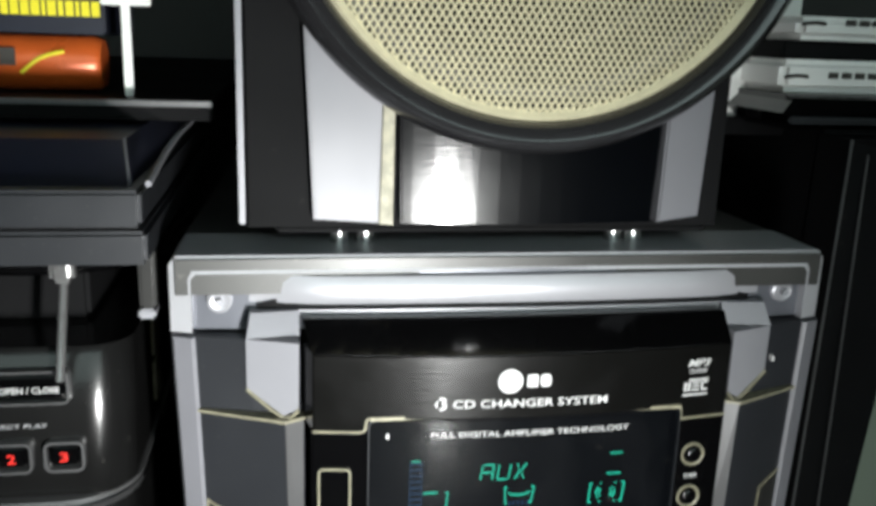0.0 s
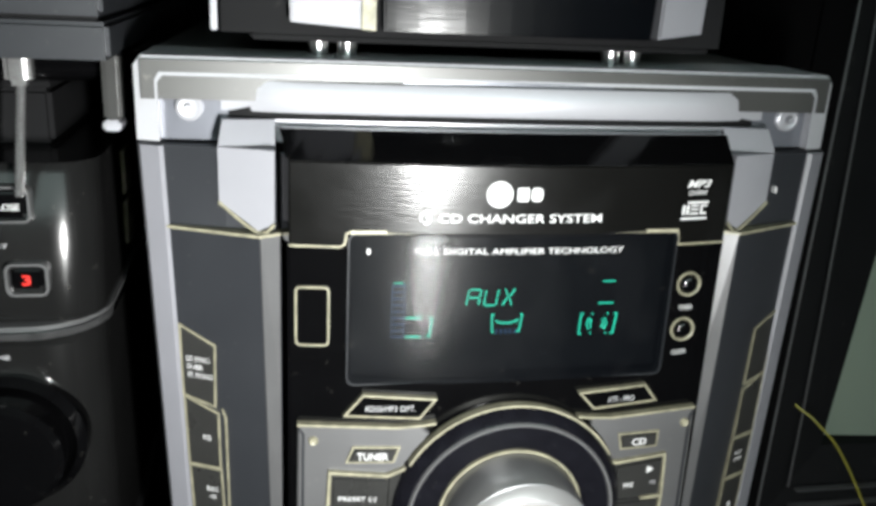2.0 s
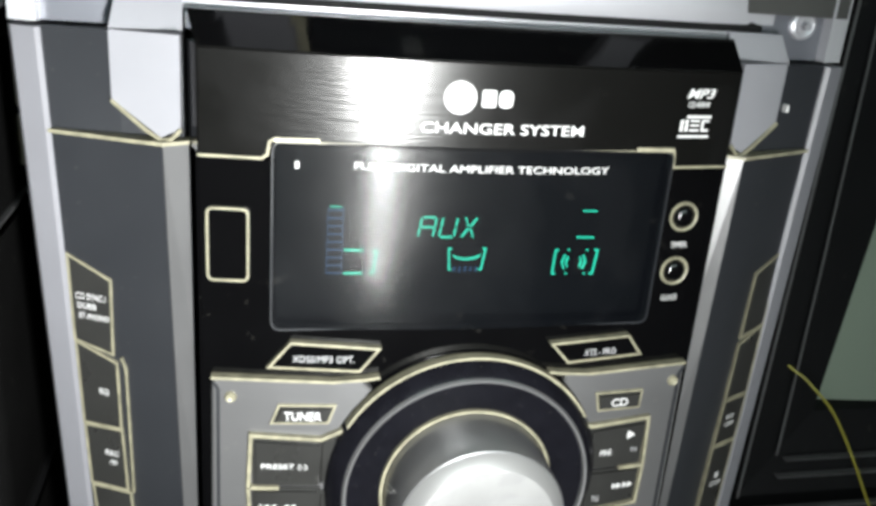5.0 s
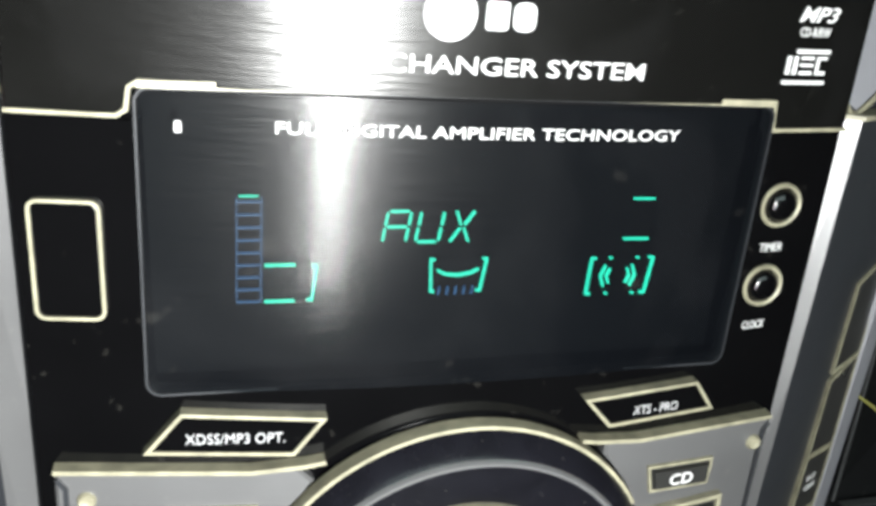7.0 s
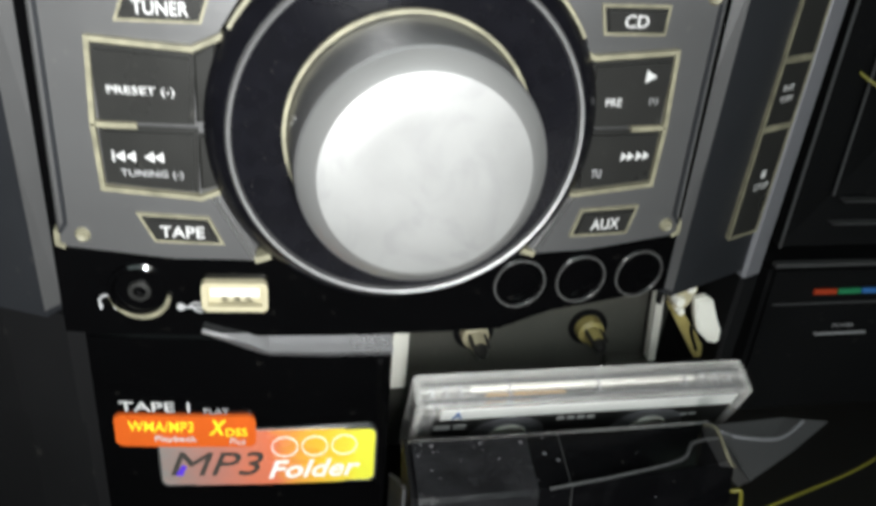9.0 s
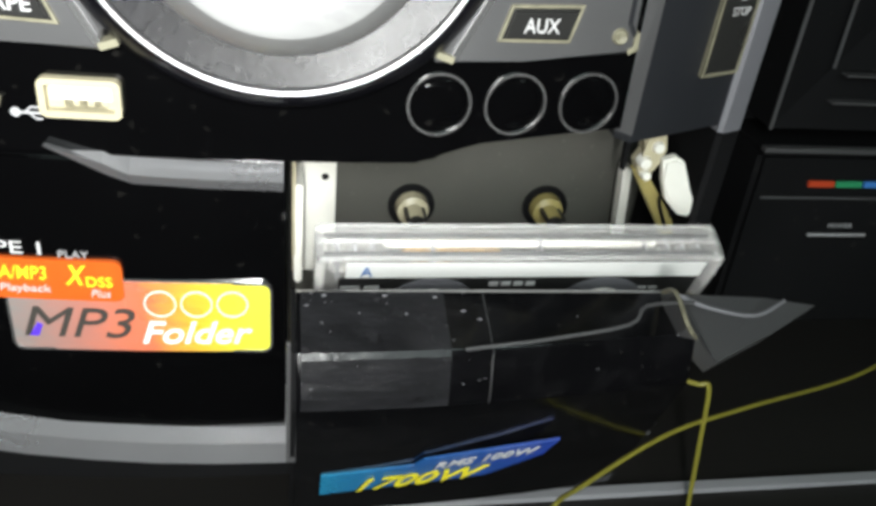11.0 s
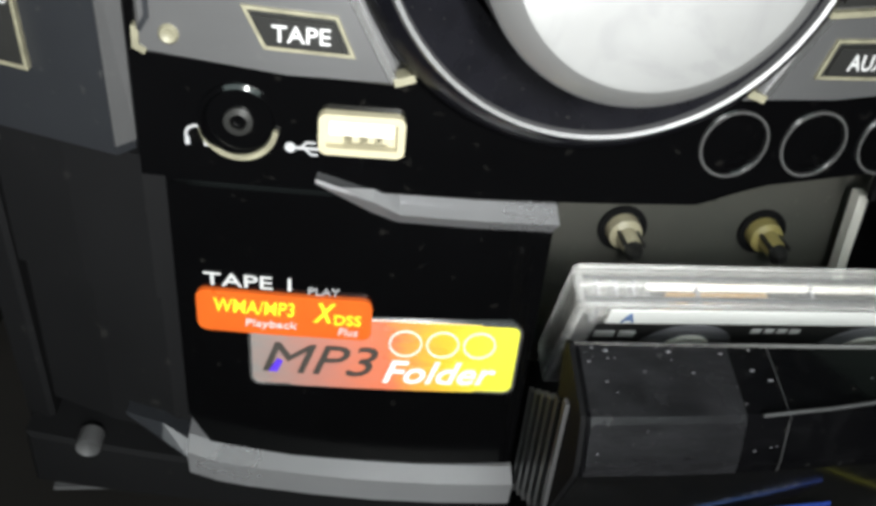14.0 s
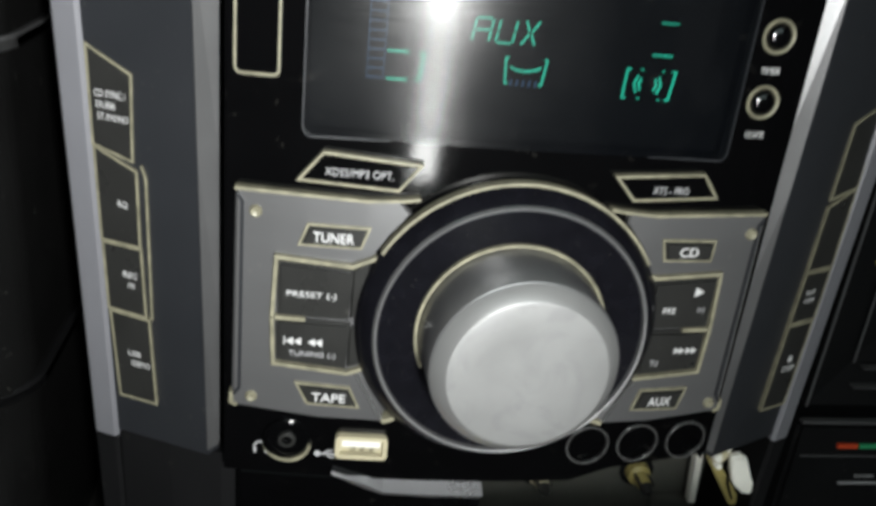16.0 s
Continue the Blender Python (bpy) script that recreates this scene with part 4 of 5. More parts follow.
part("base_screw", lathe([(0, 0.0), (0.0015, -0.0004), (0.0028, -0.0010), (0.0030, 0.0), (0.0030, 0.004)], -0.0990, -0.0262, 20, 0.0150), PLATE, hifi)
lettering("TAPE 1", -0.0675, -0.0497, 0.0282, 0.0313, 0.0026, INK, door1, bold=0.01)
lettering("PLAY", -0.0462, -0.0398, 0.0276, 0.0294, 0.0026, GINK, door1)
st = part("sticker", prism(rect(-0.0585, 0.0030, -0.0008, 0.0219, 0.0020), 0.0022, 0.0034), FOIL, door1, "shiny rainbow foil sticker")
part("sticker_rim", ribbon(rect(-0.0585, 0.0030, -0.0008, 0.0219, 0.0020), 0.0006, 0.0019, 0.003), CHROME, st)
st2 = part("sticker_tab", prism(rect(-0.0692, 0.0170, -0.0330, 0.0274, 0.0020), 0.0018, 0.0034), ORANGE, door1, "orange foil sticker tab")
lettering("WMA/MP3", -0.0655, -0.0490, 0.0224, 0.0258, 0.0015, YELLOW, st2, slant=0.1, bold=0.0174)
lettering("Playback", -0.0592, -0.0485, 0.0186, 0.0210, 0.0015, INK, st2, slant=0.1, bold=0.015)
lettering("X", -0.0452, -0.0405, 0.0214, 0.0264, 0.0015, YELLOW, st2, slant=0.3, bold=0.05)
lettering("DSS", -0.0408, -0.0352, 0.0210, 0.0236, 0.0015, YELLOW, st2, bold=0.0274)
lettering("Plus", -0.0400, -0.0358, 0.0182, 0.0202, 0.0015, INK, st2, slant=0.2)
lettering("MP3", -0.0560, -0.0312, 0.0068, 0.0150, 0.0018, DINK, st, slant=0.3, bold=0.0)
# violet reflection of the foil, painted on as a small wedge
part("glint_mark", prism([(-0.0548, 0.0070), (-0.0528, 0.0070), (-0.0516, 0.0100), (-0.0528, 0.0105)], 0.00155, 0.002), PURPLE, st)
lettering("Folder", -0.0300, -0.0050, 0.0054, 0.0118, 0.0018, PAPER, st, slant=0.3, bold=0.035)
for x in (-0.0255, -0.0175, -0.0095):
    part("bubble_mark", ribbon(disc(x, 0.0164, 0.0034, 22), 0.00028, 0.0019, 0.003), PAPER, st)

# ---- tape 2, open: the bay behind ----
bay = part("bay_back", box(0.004, 0.1125, 0.0625, 0.0660, -0.042, 0.0620), STEEL, hifi, "grey steel plate of the open tape bay")
part("bay_floor", box(0.004, 0.112, 0.0300, 0.0620, -0.0430, -0.0385), BLACK, hifi)
part("bay_side", box(0.0030, 0.0042, 0.0300, 0.0620, -0.0385, 0.0520), KEY, hifi)
for y, z0, z1 in ((0.0340, 0.010, 0.052), (0.0420, 0.000, 0.050), (0.0500, -0.005, 0.052)):
    part("side_rib", box(0.0041, 0.0052, y, y + 0.0030, z0, z1, 0.0003), CREAM, hifi)
wp = part("white_guide", join(box(0.0052, 0.0172, 0.0580, 0.0605, -0.010, 0.0560, 0.0008), box(0.0050, 0.0072, 0.0360, 0.0585, 0.000, 0.0300, 0.0006)), WHITEP, hifi, "white plastic guide plate")
part("hole", lathe([(0, 0.0), (0.0011, 0.0)], 0.0140, 0.0220, 14, 0.0578), BLACK, wp)
for i, (x, tone) in enumerate(((0.0402, CREAM), (0.0820, OLIVE))):
    z = 0.0108
    sp = part("spindle", lathe([(0.0, -0.0125), (0.0020, -0.0122), (0.0028, -0.0105), (0.0030, -0.0055), (0.0047, -0.0046), (0.0050, 0.0), (0.0050, 0.0020), (0, 0.0020)], x, z, 24, 0.0625), tone, hifi, "cream plastic tape spindle" if i == 0 else "yellowed spindle with a black tip")
    smooth(sp, 40)
    part("spindle_hole", lathe([(0.0051, -0.0010), (0.0071, -0.0010), (0.0071, 0.0), (0.0051, 0.0)], x, z, 28, 0.0622), BLACK, sp)
    smooth(part("spindle_tip", lathe([(0, -0.0158), (0.0012, -0.0156), (0.0020, -0.0146), (0.0026, -0.0118)], x, z, 16, 0.0625), KEY if i == 0 else RUBBER, sp), 40)
    for k in range(3):
        q = 2 * math.pi * k / 3 + 0.5
        part("fin", box(x + 0.0030 * math.cos(q) - 0.0005, x + 0.0030 * math.cos(q) + 0.0005, 0.0500, 0.0570, z + 0.0030 * math.sin(q) - 0.0005, z + 0.0030 * math.sin(q) + 0.0005), RUBBER, sp)


def slab(pts, y0, y1, bevel=0.0005):
    return prism(pts, y0, y1, bevel, False)


lev = part("eject_lever", slab([(0.1000, 0.0428), (0.1036, 0.0440), (0.1062, 0.0424), (0.1108, 0.0318), (0.1120, 0.0276), (0.1112, 0.0262), (0.1080, 0.0268), (0.1034, 0.0312), (0.1012, 0.0370)], 0.0270, 0.0300, 0.0009), WHITEP, hifi, "white plastic eject lever")
smooth(lev, 40)
part("lever_bracket", slab([(0.0950, 0.0478), (0.0985, 0.0500), (0.1012, 0.0482), (0.1020, 0.0440), (0.1008, 0.0400), (0.0990, 0.0372), (0.0960, 0.0366), (0.0946, 0.0400), (0.0962, 0.0432)], 0.0305, 0.0360, 0.0008), CREAM, lev, "cream lever bracket")
part("lever_arm", slab([(0.0950, 0.0372), (0.0978, 0.0384), (0.1100, 0.0220), (0.1122, 0.0160), (0.1086, 0.0160)], 0.0335, 0.0365, 0.0005), OLIVE, lev, "yellowed lever arm")
part("lever_gap", slab([(0.0932, 0.0490), (0.0950, 0.0490), (0.0946, 0.0350), (0.0936, 0.0350)], 0.0380, 0.0400, 0), BLACK, lev)
part("lever_slot", tube([(0.1080, 0.0328, 0.0200), (0.1046, 0.0326, 0.0270), (0.1040, 0.0324, 0.0300), (0.1056, 0.0324, 0.0302), (0.1088, 0.0326, 0.0236)], 0.0005, 6, 3), BLACK, lev)
for x, z, r in ((0.0962, 0.0410, 0.0018), (0.0990, 0.0455, 0.0016), (0.0972, 0.0374, 0.0014)):
    smooth(part("lever_boss", lathe([(0, -0.0016), (r * 0.8, -0.0014), (r, 0.0), (r, 0.002)], x, z, 14, 0.0305), WHITEP, lev), 50)
part("guide_pin", loft([[(x - 0.0014, 0.052, z), (x + 0.0014, 0.052, z), (x + 0.0014, 0.056, z), (x - 0.0014, 0.056, z)] for x, z in ((0.1040, 0.0020), (0.1030, 0.015), (0.1020, 0.0290))]), WHITEP, hifi, "white plastic guide pin")
part("bay_rail", box(0.090, 0.108, 0.0575, 0.0610, -0.006, 0.000, 0.0006), STEEL, hifi)

# the open door, swung out on its lower hinge
prof = [(-0.0145, 0.0335), (-0.0165, 0.0342), (-0.0304, 0.0279), (-0.0312, 0.0266), (-0.0332, 0.0185), (-0.0332, 0.0155), (-0.0100, -0.0385), (-0.0060, -0.0380), (-0.0210, 0.0000), (-0.0165, 0.0200)]
secs = []
for x in (0.0045, 0.0049, 0.020, 0.035, 0.050, 0.065, 0.080, 0.0905):
    k = (x - 0.0045) / 0.086
    secs.append([(x, y + 0.006 * k * k, z - 0.0008 - 0.001 * k - (0.0012 + 0.0042 * k * k if z > 0.03 else 0.0)) for y, z in prof])
DOOR_SIDE = [[(x, y, z - 0.0014 if z > 0.03 else z - 0.0006) for y, z in prof] for x in (0.0033, 0.0043)]
door2 = part("open_tape_door", loft(secs), DOORM, hifi, "glossy black tape door hanging open with dried streaks")
smooth(door2, 22)
part("door_side", loft(DOOR_SIDE), BLACK, door2, "dull black side of the door")
ridge = [(0.0380, -0.0306, 0.0274), (0.0450, -0.0299, 0.0277), (0.055, -0.0290, 0.0282), (0.0735, -0.0268, 0.0300), (0.0785, -0.0230, 0.0322), (0.0900, -0.0215, 0.0318)]
part("door_ridge", tube(ridge, 0.0004, 8, 4), PLATE, door2)


def on_door(x, d=0.0002):
    """The door's front outline at x, from its upper lip down, lifted by d."""
    k = (x - 0.0045) / 0.086
    return [(x, y + 0.006 * k * k - d, z - 0.0008 - 0.001 * k - (0.0012 + 0.0042 * k * k if z > 0.03 else 0.0) + d) for y, z in prof[1:6]]


part("door_seam", tube(on_door(0.0440, 0.00002), 0.00010, 6, 2), PLATE, door2)
# grey patch painted for the torch's reflection on the door, broken by dried streaks
sheen_patch = bmesh.new()
rows_f = [[sheen_patch.verts.new(p) for p in on_door(x)] for x in (0.0052, 0.0120, 0.0200, 0.0280, 0.0352)]
for a, b in zip(rows_f, rows_f[1:]):
    for k in range(4):
        sheen_patch.faces.new((a[k], a[k + 1], b[k + 1], b[k]))
bmesh.ops.solidify(sheen_patch, geom=sheen_patch.faces[:], thickness=0.0001)
part("streaked_sheen", sheen_patch, SHEEN, door2, "grey patch painted for the torch's reflection, with dried streaks")
wing = [(0.0870, -0.0130, 0.0285), (0.0860, -0.0200, 0.0335), (0.0860, -0.0285, 0.0305), (0.1011, -0.0200, 0.0136), (0.1200, -0.0100, 0.0140), (0.1370, -0.0005, 0.0158), (0.1215, 0.0, 0.0181)]
bm = bmesh.new()
a = [bm.verts.new(p) for p in wing]
b = [bm.verts.new((x, y + 0.004, z - 0.006)) for x, y, z in wing]
bm.faces.new(a)
bm.faces.new(b[::-1])
for i in range(len(wing)):
    j = (i + 1) % len(wing)
    bm.faces.new((a[i], b[i], b[j], a[j]))
bmesh.ops.triangulate(bm, faces=[q for q in bm.faces if len(q.verts) > 4])
part("door_wing", bm, PLATE, door2, "silver wing at the door's end")
part("wing_ridge", tube([(0.0862, -0.0205, 0.0332), (0.0960, -0.0180, 0.0280), (0.1126, -0.0120, 0.0212), (0.1250, -0.0040, 0.0198)], 0.0005, 6, 4), BAR, door2)
part("wing_edge", tube([(0.0868, -0.0132, 0.0290), (0.0858, -0.0202, 0.0338), (0.0858, -0.0288, 0.0308), (0.0900, -0.0262, 0.0258)], 0.0005, 6, 3), EDGE, door2)
part("door_ribs", join(*[box(0.0025 + 0.0002 * i, 0.0045, -0.024 + 0.005 * i, -0.0222 + 0.005 * i, 0.010 - 0.004 * i - 0.018, 0.024 - 0.004 * i) for i in range(6)]), PLATE, door2, "ribbed worn flank of the door")
# dried specks scattered over the door's upper lip and face
specks = bmesh.new()
rnd = random.Random(7)
for i in range(60):
    x = 0.006 + 0.034 * rnd.random() ** 1.2 if i < 46 else 0.006 + 0.08 * rnd.random()
    u = rnd.random()
    k = (x - 0.0045) / 0.086
    (ya, za), (yb, zb) = (prof[1], prof[2]) if rnd.random() < 0.5 else (prof[3], prof[4])
    y, z = ya + (yb - ya) * u + 0.006 * k * k, za + (zb - za) * u - 0.0008 - 0.002 * k
    r = 0.00009 + 0.00019 * rnd.random() ** 2
    bmesh.ops.create_icosphere(specks, subdivisions=1, radius=r, matrix=Matrix.Translation((x, y - r * 0.2, z)) @ Matrix.Diagonal((1 + 2 * rnd.random(), 1, 0.7, 1)))
tagged(part("dried_specks", specks, SILVER, door2, "pale dried specks"), kind="stuff")
# foil sticker on the door's sloping lower face
sl = Vector((0, 0.0232, -0.0540)).normalized()
nrm = Vector((0, -0.0540, -0.0232)).normalized()
lay = Matrix(((1, 0, 0, 0), (0, -nrm.y, -sl.y, -0.0332 + nrm.y * 0.0008), (0, -nrm.z, -sl.z, 0.0155 + nrm.z * 0.0008), (0, 0, 0, 1)))


def laid(bm):
    bmesh.ops.transform(bm, matrix=lay, verts=bm.verts[:])
    return bm


fs = part("power_sticker", laid(prism([(0.0105, -0.0465), (0.0500, -0.0385), (0.0620, -0.0270), (0.0640, -0.0190), (0.0340, -0.0275), (0.0318, -0.0310), (0.0105, -0.0350)], 0.0, 0.0006, curved=False)), BLUEF, door2, "blue foil power sticker")
lettering("RMS 100W", 0.0365, 0.0600, -0.0325, -0.0290, -0.0004, INK, fs, curved=False, slant=0.3, bold=0.02, rise=0.0075, place=lay)
lettering("1700W", 0.0190, 0.0500, -0.0445, -0.0375, -0.0004, YELLOW, fs, curved=False, slant=0.4, bold=0.03, rise=0.0065, place=lay)

# cassette held in the open door
ct = radians(23)
cu = Vector((0, -math.sin(ct), math.cos(ct)))
cn = Vector((0, -math.cos(ct), -math.sin(ct)))
o = Vector((0.0578, 0.0068, 0.0352))
CL = Matrix(((1, 0, 0, o.x), (0, -cn.y, cu.y, o.y), (0, -cn.z, cu.z, o.z), (0, 0, 0, 1)))
cass = thing("cassette", "clear plastic audio cassette with white label in the open door", "cassette", o)


def cpart(name, bm, m, label="", par=cass):
    bmesh.ops.transform(bm, matrix=CL, verts=bm.verts[:])
    ob = part(name, bm, m, par, label)
    ob.visible_shadow = m is not CLEAR
    return ob


# local: x across, y from front face (-0.0104) to back (0), z down from the upper edge (negative)
shell = cpart("shell", box(-0.0488, 0.0488, -0.0104, -0.0092, -0.0360, 0.0, 0.0004), CLEAR, "clear polystyrene shell")
cpart("back_shell", box(-0.0488, 0.0488, -0.0012, 0.0, -0.0360, 0.0, 0.0004), CLEAR)
cpart("upper_edge", box(-0.0488, 0.0488, -0.0090, -0.0014, -0.0004, 0.0, 0.0001), CLEAR)
for x in (-0.0478, 0.0478):
    cpart("end_wall", box(x - 0.0010, x + 0.0010, -0.0091, -0.0013, -0.0360, -0.0015, 0.0003), CLEAR)
    s_ = 1 if x > 0 else -1
    cpart("corner_block", box(min(x - s_ * 0.002, x - s_ * 0.016), max(x - s_ * 0.002, x - s_ * 0.016), -0.0082, -0.0022, -0.0075, -0.0018, 0.0008), CLEAR)
    for k in range(3):
        cpart("corner_rib", box(x - s_ * (0.004 + 0.004 * k) - 0.0004, x - s_ * (0.004 + 0.004 * k) + 0.0004, -0.0086, -0.0018, -0.0090, -0.0016), SILVER)
for y in (-0.0100, -0.0052, -0.0006):
    cpart("ridge", box(-0.0478, 0.0478, y - 0.0003, y + 0.0003, -0.0001, 0.0006), CLEAR, "", shell)
for x in (-0.022, 0.004, 0.030):
    cpart("rib", box(x - 0.0004, x + 0.0004, -0.0092, -0.0012, -0.0060, -0.0016), SILVER, "", shell)
cpart("white_guide", box(-0.0330, 0.0330, -0.0047, -0.0034, -0.0030, -0.0018), WHITEP)
for y0, y1 in ((-0.0088, -0.0070), (-0.0036, -0.0018)):
    cpart("edge_liner", box(-0.0470, 0.0470, y0 + 0.0004, y1 - 0.0004, -0.0014, -0.0006, 0.0002), GREY)
cpart("white_liner", box(-0.0460, 0.0460, -0.0030, -0.0022, -0.0340, -0.0022), STEEL)
cpart("label_strip", box(-0.0420, 0.0440, -0.0109, -0.0106, -0.0060, -0.0006), PAPER, "white paper label strip")
cpart("dark_liner", box(-0.0435, 0.0440, -0.0107, -0.01045, -0.0340, -0.0064), RUBBER, "dark printed front")
for x, r in ((-0.0212, 0.0150), (0.0212, 0.0110)):
    bm = lathe([(0.0045, 0.0), (r, 0.0), (r, 0.003), (0.0045, 0.003)], x, -0.0215, 36, -0.0080)
    cpart("tape_pack", bm, TAPEB)
    bm = lathe([(0.0, -0.0114), (0.0040, -0.0114), (0.0090, -0.0111), (0.0112, -0.0109), (0.0112, -0.0100), (0, -0.0100)], x, -0.0178, 36, 0.0)
    smooth(cpart("hub_window", bm, CHEEK), 40)
    bm = lathe([(0.0, -0.0118), (0.0052, -0.0118), (0.0056, -0.0112)], x, -0.0160, 24, 0.0)
    smooth(cpart("hub", bm, WHITEP), 40)
bars = [(-0.0080, -0.0058), (-0.0050, -0.0028), (-0.0020, 0.0002), (0.0010, 0.0032)]
for a_, b_ in bars:
    cpart("maker_bar", box(a_, b_, -0.0109, -0.0106, -0.0098, -0.0082), INK)
for a_, b_ in ((0.0240, 0.0262), (0.0268, 0.0290), (0.0300, 0.0322), (0.0330, 0.0350)):
    cpart("print_bar", box(a_, b_, -0.0109, -0.0106, -0.0116, -0.0106), INK)
for a_, b_ in ((-0.0430, -0.0385), (-0.0375, -0.0340)):
    cpart("print_bar", box(a_, b_, -0.0109, -0.0106, -0.0120, -0.0096), INK)
lettering("A", -0.0388, -0.0360, -0.0052, -0.0016, -0.0111, mat("blue_print", (0.05, 0.15, 0.4), 0.5), cass, curved=False, place=CL)
cpart("amber_leader", box(-0.0290, -0.0060, -0.0074, -0.0054, -0.0034, -0.0020, 0.0003), TAPEB)

# ---- loudspeaker standing on the hi-fi ----
spk = thing("loudspeaker", "black loudspeaker with silver cheeks and cream wire grille on the hi-fi", "speaker", (0, 0.15, 0.2665))
SY = 0.037
part("cabinet", loft([[(x0, y, 0.2745), (x1, y, 0.2745), (x1, y, 0.60), (x0, y, 0.60)] for y, x0, x1 in ((SY + 0.006, -0.0985, 0.0835), (SY + 0.012, -0.1000, 0.0850), (0.30, -0.088, 0.072))]), BLACK, spk)
part("cabinet_edge", box(-0.1022, -0.1000, SY + 0.010, SY + 0.020, 0.2745, 0.60, 0.0005), SILVER, spk)
smooth(part("plinth", box(-0.089, 0.080, SY + 0.006, 0.28, 0.2722, 0.2750, 0.0010), BLACK, spk), 30)
for x in (-0.0655, -0.0555, 0.0440, 0.0525):
    for y in (SY + 0.014, 0.25):
        fb = lathe([(0.0, 0.0), (0.0030, 0.0), (0.0036, 0.0006), (0.0036, 0.0064), (0, 0.0064)], 0, 0, 16)
        bmesh.ops.transform(fb, matrix=Matrix.Translation((x, y, 0.2662)) @ Matrix.Rotation(radians(90), 4, "X"), verts=fb.verts[:])
        smooth(part("foot", fb, CHROME, spk), 40)
SCX, SCZ, SR = 0.0040, 0.4062, 0.1022


def arc_pts(x0, x1, r, n=8):
    return [(x0 + (x1 - x0) * i / n, SCZ - math.sqrt(max(0, r * r - (x0 + (x1 - x0) * i / n - SCX) ** 2))) for i in range(n + 1)]


part("gloss_panel", prism([(-0.0440, 0.2770), (0.0540, 0.2770)] + arc_pts(0.0560, -0.0450, SR - 0.004), SY - 0.003, SY + 0.01, 0.0008, True, lambda x: 1.3 * x * x), DISP, spk, "glossy black lower panel")
part("cheek", prism([(-0.0755, 0.2790), (-0.0520, 0.2775)] + arc_pts(-0.0510, -0.0790, SR - 0.003), SY - 0.002, SY + 0.01, 0.0008, False), CHEEK, spk, "bright silver cheek")
part("cheek_strip", prism([(-0.0520, 0.2775), (-0.0470, 0.2770)] + arc_pts(-0.0470, -0.0512, SR - 0.003), SY - 0.003, SY + 0.01, 0.0006, False), EDGE, spk)
part("cheek", prism([(0.0555, 0.2775), (0.0720, 0.2800)] + arc_pts(0.0740, 0.0562, SR - 0.003), SY - 0.002, SY + 0.01, 0.0008, False), CHEEK, spk, "silver cheek")
smooth(part("woofer_ring", lathe([(SR, 0.02), (SR, -0.008), (SR - 0.0022, -0.0132), (SR - 0.0055, -0.0156), (SR - 0.0090, -0.0145), (SR - 0.0116, -0.0105), (SR - 0.0120, 0.006)], SCX, SCZ, 120, SY), RING, spk, "glossy black woofer ring"), 40)
smooth(part("grille_rim", lathe([(SR - 0.0114, -0.0080), (SR - 0.0130, -0.0105), (SR - 0.0155, -0.0085), (SR - 0.0155, 0.0)], SCX, SCZ, 120, SY), MESHM, spk), 40)
smooth(part("cone", lathe([(0.0895, 0.006), (0.082, 0.001), (0.070, -0.002), (0.064, 0.004), (0.060, 0.012), (0.030, 0.030), (0.026, 0.022), (0.012, 0.016), (0.0, 0.015)], SCX, SCZ, 96, SY), CONE, spk), 40)
smooth(part("cone_surround", lathe([(0.079, -0.0005), (0.072, -0.0035), (0.0655, 0.0015), (0.0655, 0.004), (0.079, 0.004)], SCX, SCZ, 96, SY), RUBBER, spk), 40)
GR = SR - 0.0145
wires = bmesh.new()
step = 0.0023
for ang in (58, -58):
    c, s = math.cos(radians(ang)), math.sin(radians(ang))
    k = -int(GR / step)
    while k * step < GR:
        off = k * step
        h = math.sqrt(max(0, GR * GR - off * off))
        n = 10
        prev = None
        for i in range(n + 1):
            u = -h + 2 * h * i / n
            px, pz = SCX + u * c - off * s, SCZ + u * s + off * c
            d2 = ((px - SCX) ** 2 + (pz - SCZ) ** 2) / GR ** 2
            py = SY - 0.0085 - 0.004 * (1 - d2) - (0.0002 if ang > 0 else 0)
            w = 0.00042
            row = [wires.verts.new((px - s * w, py, pz + c * w)), wires.verts.new((px, py - 0.0004, pz)), wires.verts.new((px + s * w, py, pz - c * w))]
            if prev:
                wires.faces.new((prev[0], prev[1], row[1], row[0]))
                wires.faces.new((prev[1], prev[2], row[2], row[1]))
            prev = row
        k += 1
wg = part("wire_grille", wires, MESHM, spk, "cream woven wire grille")
tagged(wg, kind="stuff")

# ---- the older disc player beside it ----
old = thing("disc_player", "worn black stereo with red-lit disc keys and a round volume dial", "stereo", (-0.3, 0.15, BASE))


